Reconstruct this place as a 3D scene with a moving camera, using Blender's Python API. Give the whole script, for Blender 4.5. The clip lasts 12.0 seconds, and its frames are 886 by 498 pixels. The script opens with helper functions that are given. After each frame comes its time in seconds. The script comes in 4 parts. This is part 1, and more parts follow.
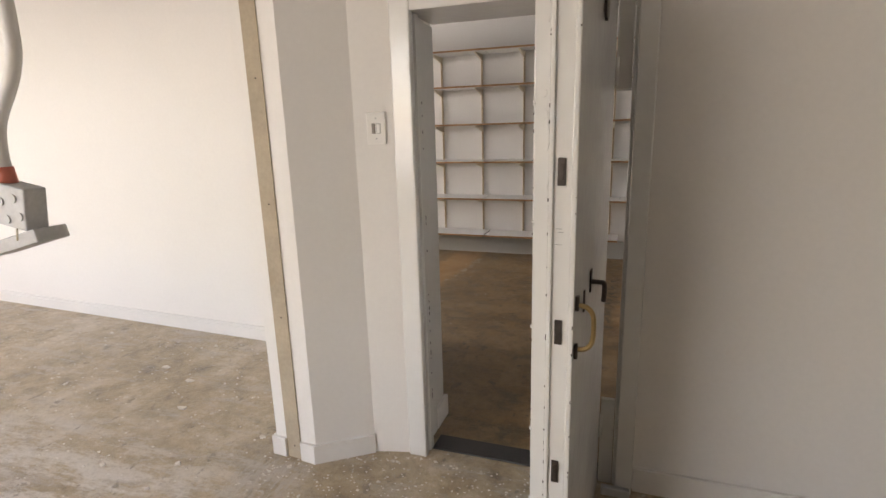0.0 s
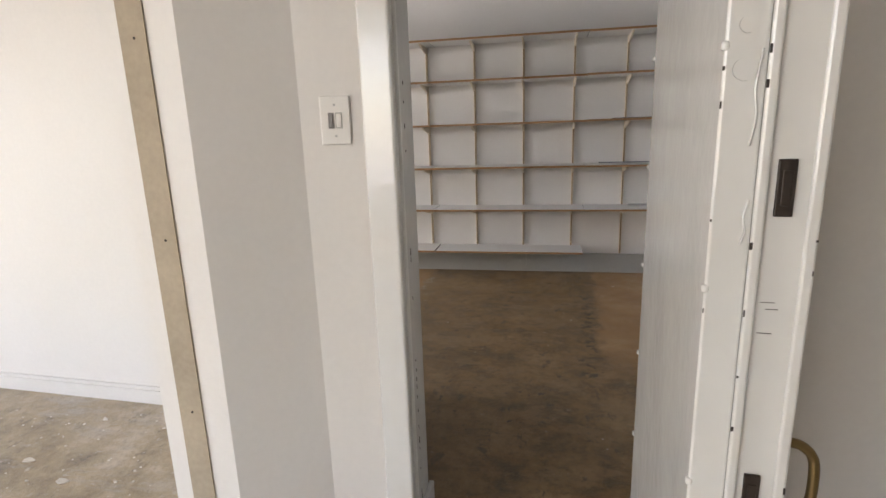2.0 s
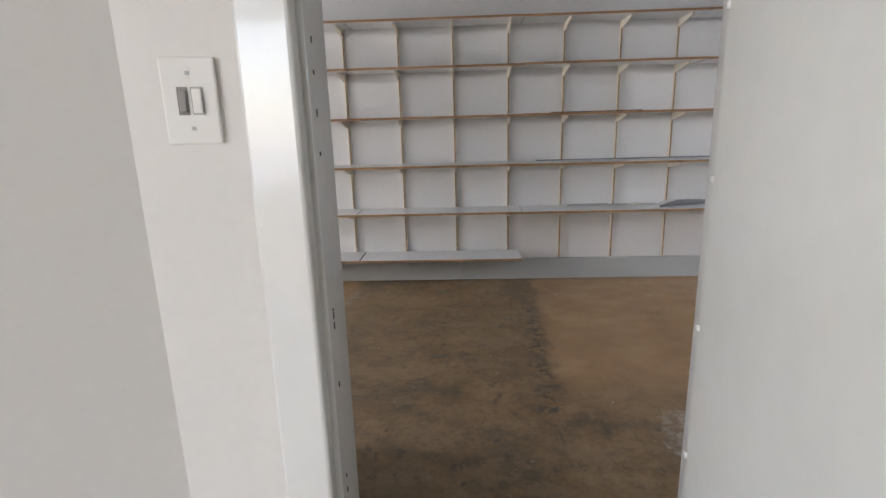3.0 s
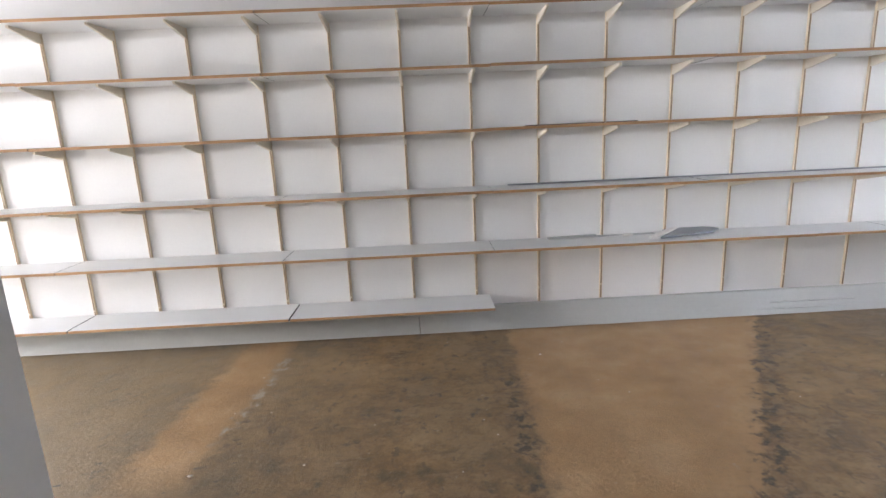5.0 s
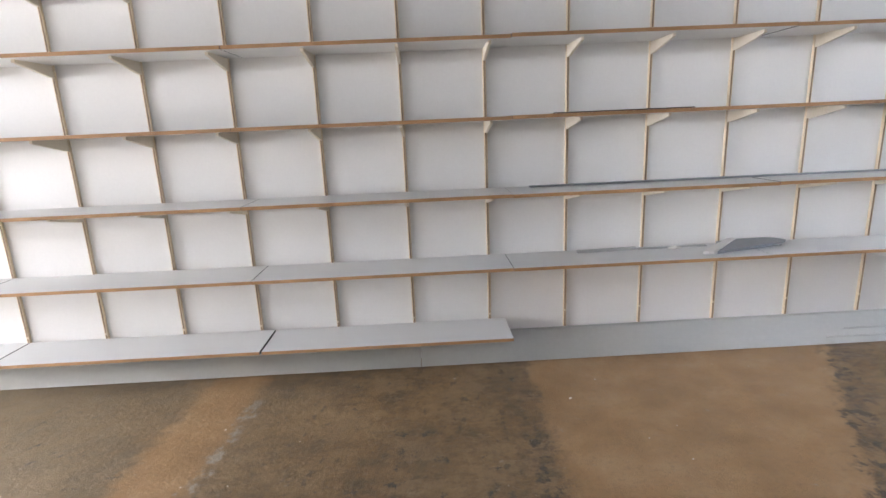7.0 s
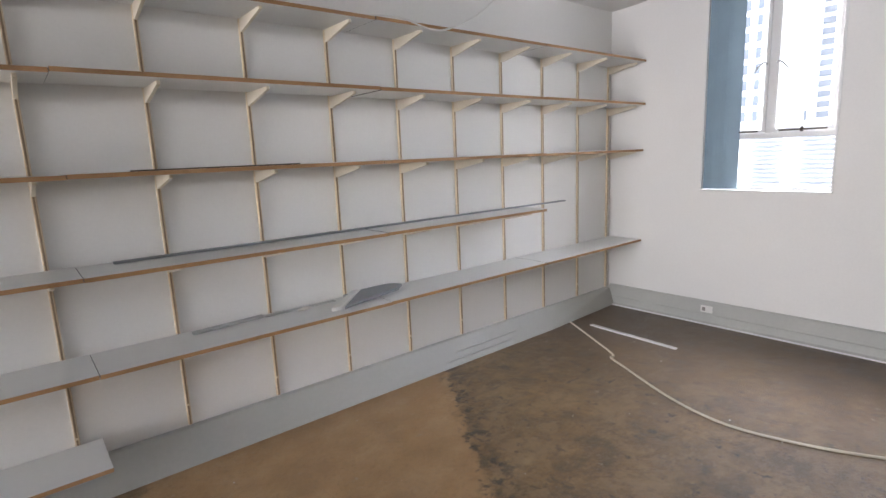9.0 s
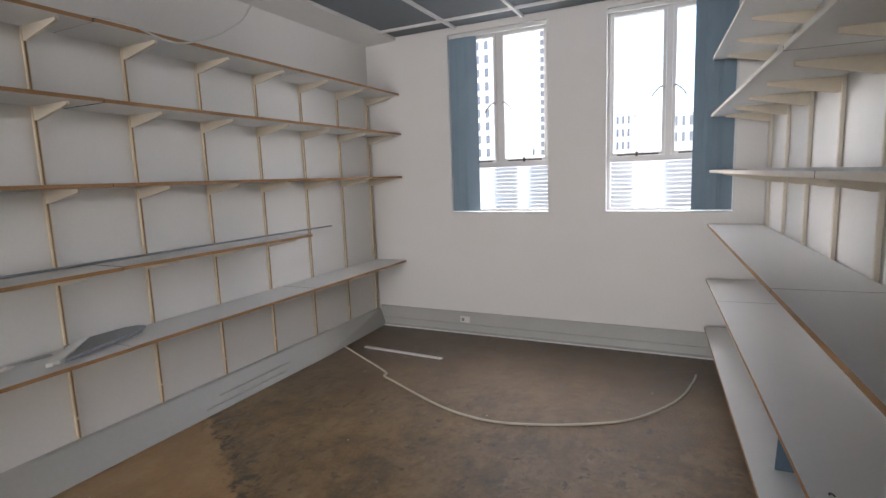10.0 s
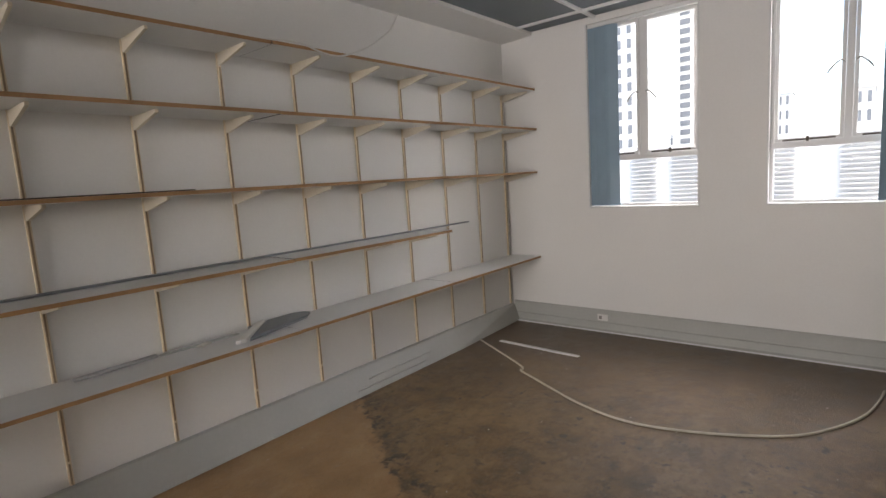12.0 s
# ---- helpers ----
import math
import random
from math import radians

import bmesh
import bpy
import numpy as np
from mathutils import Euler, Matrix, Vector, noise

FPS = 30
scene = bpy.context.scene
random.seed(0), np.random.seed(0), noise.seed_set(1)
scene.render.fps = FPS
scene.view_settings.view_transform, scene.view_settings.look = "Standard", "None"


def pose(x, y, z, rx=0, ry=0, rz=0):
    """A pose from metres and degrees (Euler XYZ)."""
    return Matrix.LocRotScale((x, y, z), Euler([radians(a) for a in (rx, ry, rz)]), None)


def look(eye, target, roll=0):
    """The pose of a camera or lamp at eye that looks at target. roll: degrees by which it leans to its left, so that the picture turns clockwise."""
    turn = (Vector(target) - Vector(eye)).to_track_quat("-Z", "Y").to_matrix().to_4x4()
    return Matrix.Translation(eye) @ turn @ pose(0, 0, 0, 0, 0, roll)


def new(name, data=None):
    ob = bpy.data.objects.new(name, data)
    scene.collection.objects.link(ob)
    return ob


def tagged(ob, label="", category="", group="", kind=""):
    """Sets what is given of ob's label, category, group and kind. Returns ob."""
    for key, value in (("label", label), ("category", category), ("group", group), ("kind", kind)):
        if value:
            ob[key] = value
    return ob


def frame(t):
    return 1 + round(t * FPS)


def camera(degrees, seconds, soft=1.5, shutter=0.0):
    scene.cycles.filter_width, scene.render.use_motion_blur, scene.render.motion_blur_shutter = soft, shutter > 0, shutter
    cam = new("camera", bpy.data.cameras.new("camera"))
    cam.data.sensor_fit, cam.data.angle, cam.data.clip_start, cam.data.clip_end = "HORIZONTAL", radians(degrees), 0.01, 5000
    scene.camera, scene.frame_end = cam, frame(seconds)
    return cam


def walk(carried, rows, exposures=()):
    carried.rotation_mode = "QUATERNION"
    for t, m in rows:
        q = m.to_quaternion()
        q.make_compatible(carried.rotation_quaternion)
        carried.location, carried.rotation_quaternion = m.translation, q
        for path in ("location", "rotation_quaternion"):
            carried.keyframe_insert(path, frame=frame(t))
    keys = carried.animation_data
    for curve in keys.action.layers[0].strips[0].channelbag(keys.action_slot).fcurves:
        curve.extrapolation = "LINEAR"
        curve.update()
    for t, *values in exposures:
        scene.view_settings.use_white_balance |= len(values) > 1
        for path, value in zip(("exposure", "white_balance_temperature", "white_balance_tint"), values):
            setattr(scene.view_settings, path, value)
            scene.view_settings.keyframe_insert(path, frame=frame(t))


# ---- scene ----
# true size of one plan unit in metres
U = 1.13
cam = camera(81.0, 12.0)
PATH = [
    (0, (-0.299, 0.437, 1.393), (-0.955, 2.268, 0.929), -1.7),
    (0.5, (-0.396, 0.429, 1.388), (-0.942, 2.298, 0.929), -1.2),
    (1, (-0.472, 0.541, 1.375), (-0.934, 2.435, 0.927), -1.1),
    (1.5, (-0.571, 0.775, 1.374), (-0.99, 2.68, 0.934), -1.6),
    (2, (-0.688, 1.002, 1.358), (-1.075, 2.912, 0.909), -1.9),
    (2.5, (-0.801, 1.248, 1.366), (-1.025, 3.181, 0.905), -1.4),
    (3, (-0.82, 1.508, 1.349), (-0.909, 3.449, 0.876), -1.6),
    (3.5, (-0.84, 1.778, 1.359), (-0.85, 3.72, 0.879), -2.3),
    (5.5, (-0.77, 2.619, 1.393), (-0.713, 4.57, 0.96), -2.6),
    (6, (-0.79, 2.782, 1.368), (-0.781, 4.729, 0.913), -3.0),
    (6.5, (-0.802, 2.929, 1.369), (-0.812, 4.872, 0.899), -2.7),
    (8.5, (-0.604, 3.435, 1.366), (0.261, 5.202, 1.003), -2.1),
    (9, (-0.523, 3.36, 1.412), (0.729, 4.879, 1.059), -2.4),
    (9.5, (-0.504, 3.328, 1.367), (1.074, 4.519, 1.065), -2.4),
    (10, (-0.47, 3.303, 1.374), (1.31, 4.173, 1.1), -2.1),
    (10.5, (-0.457, 3.288, 1.377), (1.395, 3.998, 1.118), -1.7),
    (11, (-0.458, 3.291, 1.377), (1.41, 3.959, 1.119), -1.7),
    (11.5, (-0.478, 3.332, 1.391), (1.33, 4.148, 1.137), -2.6),
    (12, (-0.549, 3.354, 1.377), (0.971, 4.626, 1.113), -3.7),
]

EXPOSURES = [(0.0, 2.4, 7000, 15), (1.0, 2.5, 6800, 14), (2.0, 2.5, 6600, 13), (2.5, 2.55, 6400, 13), (3.0, 2.65, 6050, 12), (3.5, 2.85, 5950, 12), (5.5, 3.2, 6000, 12), (6.5, 3.2, 6000, 12), (8.5, 3.25, 5950, 12), (9.0, 2.8, 6200, 12), (9.5, 2.35, 6350, 12), (10.5, 2.1, 6400, 12), (11.0, 2.1, 6400, 12), (11.5, 2.1, 6500, 12), (12.0, 2.05, 6800, 12)]
walk(cam, [(t, look(Vector(eye) * U, Vector(target) * U, roll)) for t, eye, target, roll in PATH], EXPOSURES)

# ---- world and light ----
world = bpy.data.worlds.new("sky")
scene.world = world
world.use_nodes = True
wn = world.node_tree
sky = wn.nodes.new("ShaderNodeTexSky")
sky.sky_type, sky.sun_disc = "NISHITA", False
sky.dust_density, sky.air_density = 1.5, 1.0
sky.sun_elevation, sky.sun_rotation = radians(48), radians(212)
wn.nodes["Background"].inputs["Strength"].default_value = 0.15
wn.links.new(sky.outputs["Color"], wn.nodes["Background"].inputs["Color"])

sun = new("sun", bpy.data.lights.new("sun", "SUN"))
sun.data.energy, sun.data.angle, sun.data.color = 2.2, radians(0.5), (1.0, 0.95, 0.88)
sun.matrix_basis = look((-14, -22, 30), (0, 0, 0))


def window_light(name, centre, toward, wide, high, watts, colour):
    """An added area lamp for sky light, at a window opening or beyond it."""
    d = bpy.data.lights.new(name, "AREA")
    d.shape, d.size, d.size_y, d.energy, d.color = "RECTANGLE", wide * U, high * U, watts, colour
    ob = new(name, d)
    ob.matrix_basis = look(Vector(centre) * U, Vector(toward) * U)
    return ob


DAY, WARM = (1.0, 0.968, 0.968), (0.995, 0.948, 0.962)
# unseen lamps standing in for open sky over the street, outside the two tall windows
window_light("sky_stand_in", (5.4, 4.2, 4.6), (2.6, 4.4, 1.0), 4.6, 2.6, 110, DAY)
window_light("sky_stand_in", (5.8, 1.0, 2.2), (1.2, 5.9, 1.3), 2.6, 3.4, 42, DAY)
window_light("sky_stand_in", (5.8, 8.4, 2.2), (1.4, 2.9, 1.3), 2.6, 3.4, 140, DAY)
# unseen windows assumed at the far ends of both rooms
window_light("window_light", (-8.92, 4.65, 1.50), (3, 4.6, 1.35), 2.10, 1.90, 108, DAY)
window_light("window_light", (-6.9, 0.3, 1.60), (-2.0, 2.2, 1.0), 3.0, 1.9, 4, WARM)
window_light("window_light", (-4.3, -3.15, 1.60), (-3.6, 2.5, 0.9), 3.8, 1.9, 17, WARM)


# ---- materials ----
def material(name, colour, rough=0.6, vary=0.12, big=1.2, fine=45.0, bump=0.15, metal=0.0, coat=0.0, island=0.0):
    """Paint, board, plaster and the like: large blotches, fine grain and slight relief."""
    m = bpy.data.materials.new(name)
    m.use_nodes = True
    nt = m.node_tree
    b = nt.nodes["Principled BSDF"]
    b.inputs["Metallic"].default_value = metal
    b.inputs["Coat Weight"].default_value = coat
    geo = nt.nodes.new("ShaderNodeNewGeometry")
    n1, n2 = nt.nodes.new("ShaderNodeTexNoise"), nt.nodes.new("ShaderNodeTexNoise")
    n1.inputs["Scale"].default_value, n1.inputs["Detail"].default_value = big, 5
    n2.inputs["Scale"].default_value, n2.inputs["Detail"].default_value = fine, 4
    for n in (n1, n2):
        nt.links.new(geo.outputs["Position"], n.inputs["Vector"])
    mix = nt.nodes.new("ShaderNodeMath")
    mix.operation = "MULTIPLY_ADD"
    mix.inputs[1].default_value = 0.65
    part2 = nt.nodes.new("ShaderNodeMath")
    part2.operation = "MULTIPLY"
    part2.inputs[1].default_value = 0.35
    nt.links.new(n2.outputs["Fac"], part2.inputs[0])
    nt.links.new(n1.outputs["Fac"], mix.inputs[0])
    nt.links.new(part2.outputs[0], mix.inputs[2])
    ramp = nt.nodes.new("ShaderNodeValToRGB")
    ramp.color_ramp.elements[0].position, ramp.color_ramp.elements[1].position = 0.3, 0.7
    ramp.color_ramp.elements[0].color = (*[c * (1 - vary) for c in colour], 1)
    ramp.color_ramp.elements[1].color = (*[min(1, c * (1 + vary * 0.5)) for c in colour], 1)
    nt.links.new(mix.outputs[0], ramp.inputs["Fac"])
    nt.links.new(ramp.outputs["Color"], b.inputs["Base Color"])
    rr = nt.nodes.new("ShaderNodeMapRange")
    rr.inputs["To Min"].default_value, rr.inputs["To Max"].default_value = max(0.02, rough - 0.1), min(1, rough + 0.1)
    nt.links.new(n1.outputs["Fac"], rr.inputs["Value"])
    nt.links.new(rr.outputs["Result"], b.inputs["Roughness"])
    if bump:
        bp = nt.nodes.new("ShaderNodeBump")
        bp.inputs["Strength"].default_value, bp.inputs["Distance"].default_value = bump, 0.004
        nt.links.new(mix.outputs[0], bp.inputs["Height"])
        nt.links.new(bp.outputs["Normal"], b.inputs["Normal"])
    return m


def floor_material():
    """Old concrete with brown adhesive, ochre screed patches, pale scars and dust."""
    m = bpy.data.materials.new("stained_concrete")
    m.use_nodes = True
    nt = m.node_tree
    b = nt.nodes["Principled BSDF"]
    geo = nt.nodes.new("ShaderNodeNewGeometry")
    sc = nt.nodes.new("ShaderNodeVectorMath")
    sc.operation = "SCALE"
    sc.inputs["Scale"].default_value = 1 / U
    nt.links.new(geo.outputs["Position"], sc.inputs[0])

    def noise_tex(scale, detail=6, rough=0.6, stretch=None):
        n = nt.nodes.new("ShaderNodeTexNoise")
        n.inputs["Scale"].default_value, n.inputs["Detail"].default_value, n.inputs["Roughness"].default_value = scale, detail, rough
        if stretch:
            mp = nt.nodes.new("ShaderNodeMapping")
            mp.inputs["Scale"].default_value = stretch
            nt.links.new(sc.outputs[0], mp.inputs["Vector"])
            nt.links.new(mp.outputs[0], n.inputs["Vector"])
        else:
            nt.links.new(sc.outputs[0], n.inputs["Vector"])
        return n

    def math_node(op, a, c=None, d=None, clamp=False):
        n = nt.nodes.new("ShaderNodeMath")
        n.operation, n.use_clamp = op, clamp
        for k, v in enumerate((a, c, d)):
            if v is None:
                continue
            if isinstance(v, (int, float)):
                n.inputs[k].default_value = v
            else:
                nt.links.new(v, n.inputs[k])
        return n.outputs[0]

    def ramp(fac, stops):
        r = nt.nodes.new("ShaderNodeValToRGB")
        while len(r.color_ramp.elements) < len(stops):
            r.color_ramp.elements.new(0.5)
        for e, (p, c) in zip(r.color_ramp.elements, stops):
            e.position, e.color = p, (*c, 1) if len(c) == 3 else c
        nt.links.new(fac, r.inputs["Fac"])
        return r.outputs["Color"]

    def blend(fac, a, c):
        x = nt.nodes.new("ShaderNodeMix")
        x.data_type = "RGBA"
        nt.links.new(fac, x.inputs["Factor"])
        for sock, v in ((x.inputs["A"], a), (x.inputs["B"], c)):
            if isinstance(v, tuple):
                sock.default_value = (*v, 1)
            else:
                nt.links.new(v, sock)
        return x.outputs["Result"]

    mid, coarse, speck = noise_tex(2.1, 10, 0.72), noise_tex(0.8, 6), noise_tex(15, 8, 0.75)
    mottle, patch, drip = noise_tex(6.5, 9, 0.72), noise_tex(3.6, 10, 0.66, (1.0, 1.5, 1)), noise_tex(8.5, 9, 0.7, (1.3, 0.8, 1))
    wob = noise_tex(7, 9, 0.72)
    sep = nt.nodes.new("ShaderNodeSeparateXYZ")
    nt.links.new(sc.outputs[0], sep.inputs[0])
    px = math_node("ADD", sep.outputs["X"], math_node("MULTIPLY_ADD", wob.outputs["Fac"], 0.30, -0.15))
    py = sep.outputs["Y"]
    # base: brown adhesive over grey concrete, mottled at several sizes
    tone = math_node("ADD", math_node("MULTIPLY", mid.outputs["Fac"], 0.55), math_node("MULTIPLY", mottle.outputs["Fac"], 0.45))
    base = ramp(tone, [(0.38, (0.090, 0.062, 0.036)), (0.46, (0.190, 0.124, 0.062)), (0.52, (0.285, 0.180, 0.083)), (0.60, (0.40, 0.275, 0.145))])
    base = blend(ramp(coarse.outputs["Fac"], [(0.42, (0, 0, 0)), (0.64, (0.5, 0.5, 0.5))]), base, (0.200, 0.146, 0.086))
    # worn places where the adhesive has gone, and tar-black remains
    base = blend(ramp(patch.outputs["Fac"], [(0.52, (0, 0, 0)), (0.57, (0.6, 0.6, 0.6))]), base, (0.33, 0.225, 0.122))
    base = blend(ramp(drip.outputs["Fac"], [(0.585, (0, 0, 0)), (0.625, (0.65, 0.65, 0.65))]), base, (0.088, 0.068, 0.054))
    base = blend(ramp(speck.outputs["Fac"], [(0.50, (0, 0, 0)), (0.72, (0.65, 0.65, 0.65))]), base, (0.085, 0.064, 0.044))
    base = blend(ramp(speck.outputs["Fac"], [(0.30, (0.65, 0.65, 0.65)), (0.43, (0, 0, 0))]), base, (0.37, 0.280, 0.180))
    # darker purple-brown towards the windows, paler and greyer towards the far end
    east_tone = nt.nodes.new("ShaderNodeMapRange")
    east_tone.inputs["From Min"].default_value, east_tone.inputs["From Max"].default_value, east_tone.inputs["To Max"].default_value = 1.8, 2.9, 0.7
    nt.links.new(math_node("ADD", sep.outputs["X"], math_node("MULTIPLY_ADD", coarse.outputs["Fac"], 1.6, -0.8)), east_tone.inputs["Value"])
    base = blend(east_tone.outputs["Result"], base, (0.125, 0.088, 0.068))
    worn = nt.nodes.new("ShaderNodeMapRange")
    worn.inputs["From Min"].default_value, worn.inputs["From Max"].default_value, worn.inputs["To Max"].default_value = -1.2, -2.6, 0.6
    nt.links.new(math_node("ADD", sep.outputs["X"], math_node("MULTIPLY_ADD", coarse.outputs["Fac"], 1.6, -0.8)), worn.inputs["Value"])
    base = blend(worn.outputs["Result"], base, (0.285, 0.225, 0.145))

    def band(x, lo, hi, soft):
        a = math_node("MULTIPLY_ADD", math_node("SUBTRACT", x, lo), 1 / soft, 0.5, True)
        c = math_node("MULTIPLY_ADD", math_node("SUBTRACT", hi, x), 1 / soft, 0.5, True)
        return math_node("MULTIPLY", a, c)

    inside = band(py, 2.5, 9.0, 0.05)
    # ochre screed patch, wider towards the shelved wall
    right_edge = math_node("MULTIPLY_ADD", math_node("SUBTRACT", py, 4.41), 0.62, 0.62)
    left_edge = math_node("MULTIPLY_ADD", math_node("SUBTRACT", py, 4.41), 0.05, -0.33)
    a = math_node("MULTIPLY_ADD", math_node("SUBTRACT", px, left_edge), 25.0, 0.5, True)
    c = math_node("MULTIPLY_ADD", math_node("SUBTRACT", right_edge, px), 25.0, 0.5, True)
    ochre = math_node("MULTIPLY", math_node("MULTIPLY", a, c), band(py, 3.9, 9.0, 0.5))
    strip = math_node("MULTIPLY", band(math_node("SUBTRACT", px, math_node("MULTIPLY", math_node("SUBTRACT", py, 5.3), 0.08)), -2.10, -1.78, 0.08), band(py, 4.4, 9.0, 0.3))
    both = math_node("MULTIPLY", math_node("MULTIPLY", math_node("MAXIMUM", ochre, strip), inside), 0.9)
    ochre_col = ramp(noise_tex(3.2, 8, 0.6).outputs["Fac"], [(0.32, (0.35, 0.212, 0.098)), (0.5, (0.43, 0.266, 0.125)), (0.68, (0.51, 0.335, 0.175))])
    base = blend(both, base, ochre_col)
    # the screed ends in a pale and dark scarred margin
    rim = math_node("MULTIPLY", band(math_node("SUBTRACT", px, right_edge), -0.02, 0.16, 0.08), band(py, 4.0, 5.95, 0.3))
    rim = math_node("MAXIMUM", rim, math_node("MULTIPLY", band(math_node("SUBTRACT", px, left_edge), -0.10, 0.03, 0.08), band(py, 3.6, 5.3, 0.3)))
    scar = math_node("MULTIPLY", rim, ramp(noise_tex(14, 6, 0.7).outputs["Fac"], [(0.5, (0, 0, 0)), (0.58, (0.85, 0.85, 0.85))]))
    base = blend(scar, base, (0.055, 0.045, 0.042))
    pale = math_node("MULTIPLY", band(math_node("SUBTRACT", px, math_node("MULTIPLY", math_node("SUBTRACT", py, 5.3), 0.10)), -1.79, -1.73, 0.03), band(py, 4.7, 5.6, 0.2))
    pale = math_node("MULTIPLY", pale, ramp(noise_tex(12, 6, 0.7).outputs["Fac"], [(0.47, (0, 0, 0)), (0.55, (1, 1, 1))]))
    base = blend(pale, base, (0.42, 0.37, 0.31))
    flake = ramp(noise_tex(20, 8, 0.72).outputs["Fac"], [(0.63, (0, 0, 0)), (0.67, (0.7, 0.7, 0.7))])
    base = blend(flake, base, (0.40, 0.34, 0.27))
    tar = math_node("MULTIPLY", ramp(noise_tex(11, 10, 0.75).outputs["Fac"], [(0.585, (0, 0, 0)), (0.61, (0.8, 0.8, 0.8))]), ramp(coarse.outputs["Fac"], [(0.47, (0, 0, 0)), (0.56, (1, 1, 1))]))
    base = blend(math_node("MULTIPLY", tar, math_node("SUBTRACT", 1.0, both)), base, (0.062, 0.058, 0.060))
    # front room: dusty, paler concrete with drag marks
    dusty = ramp(tone, [(0.38, (0.19, 0.155, 0.11)), (0.45, (0.36, 0.285, 0.185)), (0.52, (0.46, 0.375, 0.255)), (0.59, (0.58, 0.50, 0.40))])
    dusty = blend(ramp(noise_tex(4, 8, 0.7, (0.6, 2.2, 1)).outputs["Fac"], [(0.52, (0, 0, 0)), (0.66, (0.8, 0.8, 0.8))]), dusty, (0.48, 0.44, 0.39))
    dusty = blend(ramp(speck.outputs["Fac"], [(0.50, (0, 0, 0)), (0.75, (0.6, 0.6, 0.6))]), dusty, (0.20, 0.165, 0.125))
    # chalky drag marks near the old partition, and flecks of plaster
    chalk = math_node("MULTIPLY", band(py, 0.4, 1.95, 0.5), band(sep.outputs["X"], -4.2, -1.5, 0.8))
    chalk = math_node("MULTIPLY", chalk, ramp(noise_tex(3.4, 10, 0.76, (0.8, 2.4, 1)).outputs["Fac"], [(0.46, (0, 0, 0)), (0.56, (0.85, 0.85, 0.85))]))
    dusty = blend(chalk, dusty, (0.68, 0.64, 0.59))
    dusty = blend(ramp(noise_tex(24, 7, 0.7).outputs["Fac"], [(0.60, (0, 0, 0)), (0.66, (0.8, 0.8, 0.8))]), dusty, (0.66, 0.62, 0.56))
    dusty = blend(ramp(drip.outputs["Fac"], [(0.60, (0, 0, 0)), (0.63, (0.6, 0.6, 0.6))]), dusty, (0.17, 0.145, 0.12))
    store = math_node("MAXIMUM", math_node("MULTIPLY", band(py, 2.40, 9.0, 0.06), band(sep.outputs["X"], -1.70, 9.0, 0.02)), band(py, 3.4, 9.0, 0.05))
    base = blend(store, dusty, base)
    pit = noise_tex(48, 8, 0.7)
    base = blend(ramp(pit.outputs["Fac"], [(0.52, (0, 0, 0)), (0.80, (0.5, 0.5, 0.5))]), base, (0.07, 0.054, 0.038))
    base = blend(ramp(pit.outputs["Fac"], [(0.30, (0.6, 0.6, 0.6)), (0.39, (0, 0, 0))]), base, (0.36, 0.29, 0.20))
    # a pale smear of filler, and the trace of the old partition
    ex = math_node("MULTIPLY", math_node("SUBTRACT", px, 0.15), 7.5)
    ey = math_node("MULTIPLY", math_node("SUBTRACT", py, 3.52), 4.0)
    smear = math_node("SUBTRACT", 1.0, math_node("ADD", math_node("MULTIPLY", ex, ex), math_node("MULTIPLY", ey, ey)), None, True)
    smear = math_node("MULTIPLY", math_node("MULTIPLY", smear, 3.0, None, True), ramp(speck.outputs["Fac"], [(0.40, (0.9, 0.9, 0.9)), (0.52, (0.1, 0.1, 0.1))]))
    base = blend(smear, base, (0.50, 0.46, 0.40))
    trace = math_node("MULTIPLY", band(px, -1.78, -1.50, 0.05), band(py, -3.0, 2.06, 0.05))
    trace = math_node("MULTIPLY", trace, ramp(noise_tex(9, 8, 0.7, (5.0, 0.8, 1)).outputs["Fac"], [(0.42, (0, 0, 0)), (0.60, (0.8, 0.8, 0.8))]))
    base = blend(trace, base, (0.50, 0.46, 0.41))
    nt.links.new(base, b.inputs["Base Color"])
    gloss = nt.nodes.new("ShaderNodeMapRange")
    gloss.inputs["From Min"].default_value, gloss.inputs["From Max"].default_value = 0.35, 0.65
    gloss.inputs["To Min"].default_value, gloss.inputs["To Max"].default_value = 0.29, 0.46
    nt.links.new(mottle.outputs["Fac"], gloss.inputs["Value"])
    nt.links.new(gloss.outputs["Result"], b.inputs["Roughness"])
    bp = nt.nodes.new("ShaderNodeBump")
    bp.inputs["Strength"].default_value, bp.inputs["Distance"].default_value = 0.75, 0.007
    nt.links.new(math_node("ADD", math_node("ADD", speck.outputs["Fac"], mottle.outputs["Fac"]), math_node("MULTIPLY", pit.outputs["Fac"], 0.7)), bp.inputs["Height"])
    nt.links.new(bp.outputs["Normal"], b.inputs["Normal"])
    return m


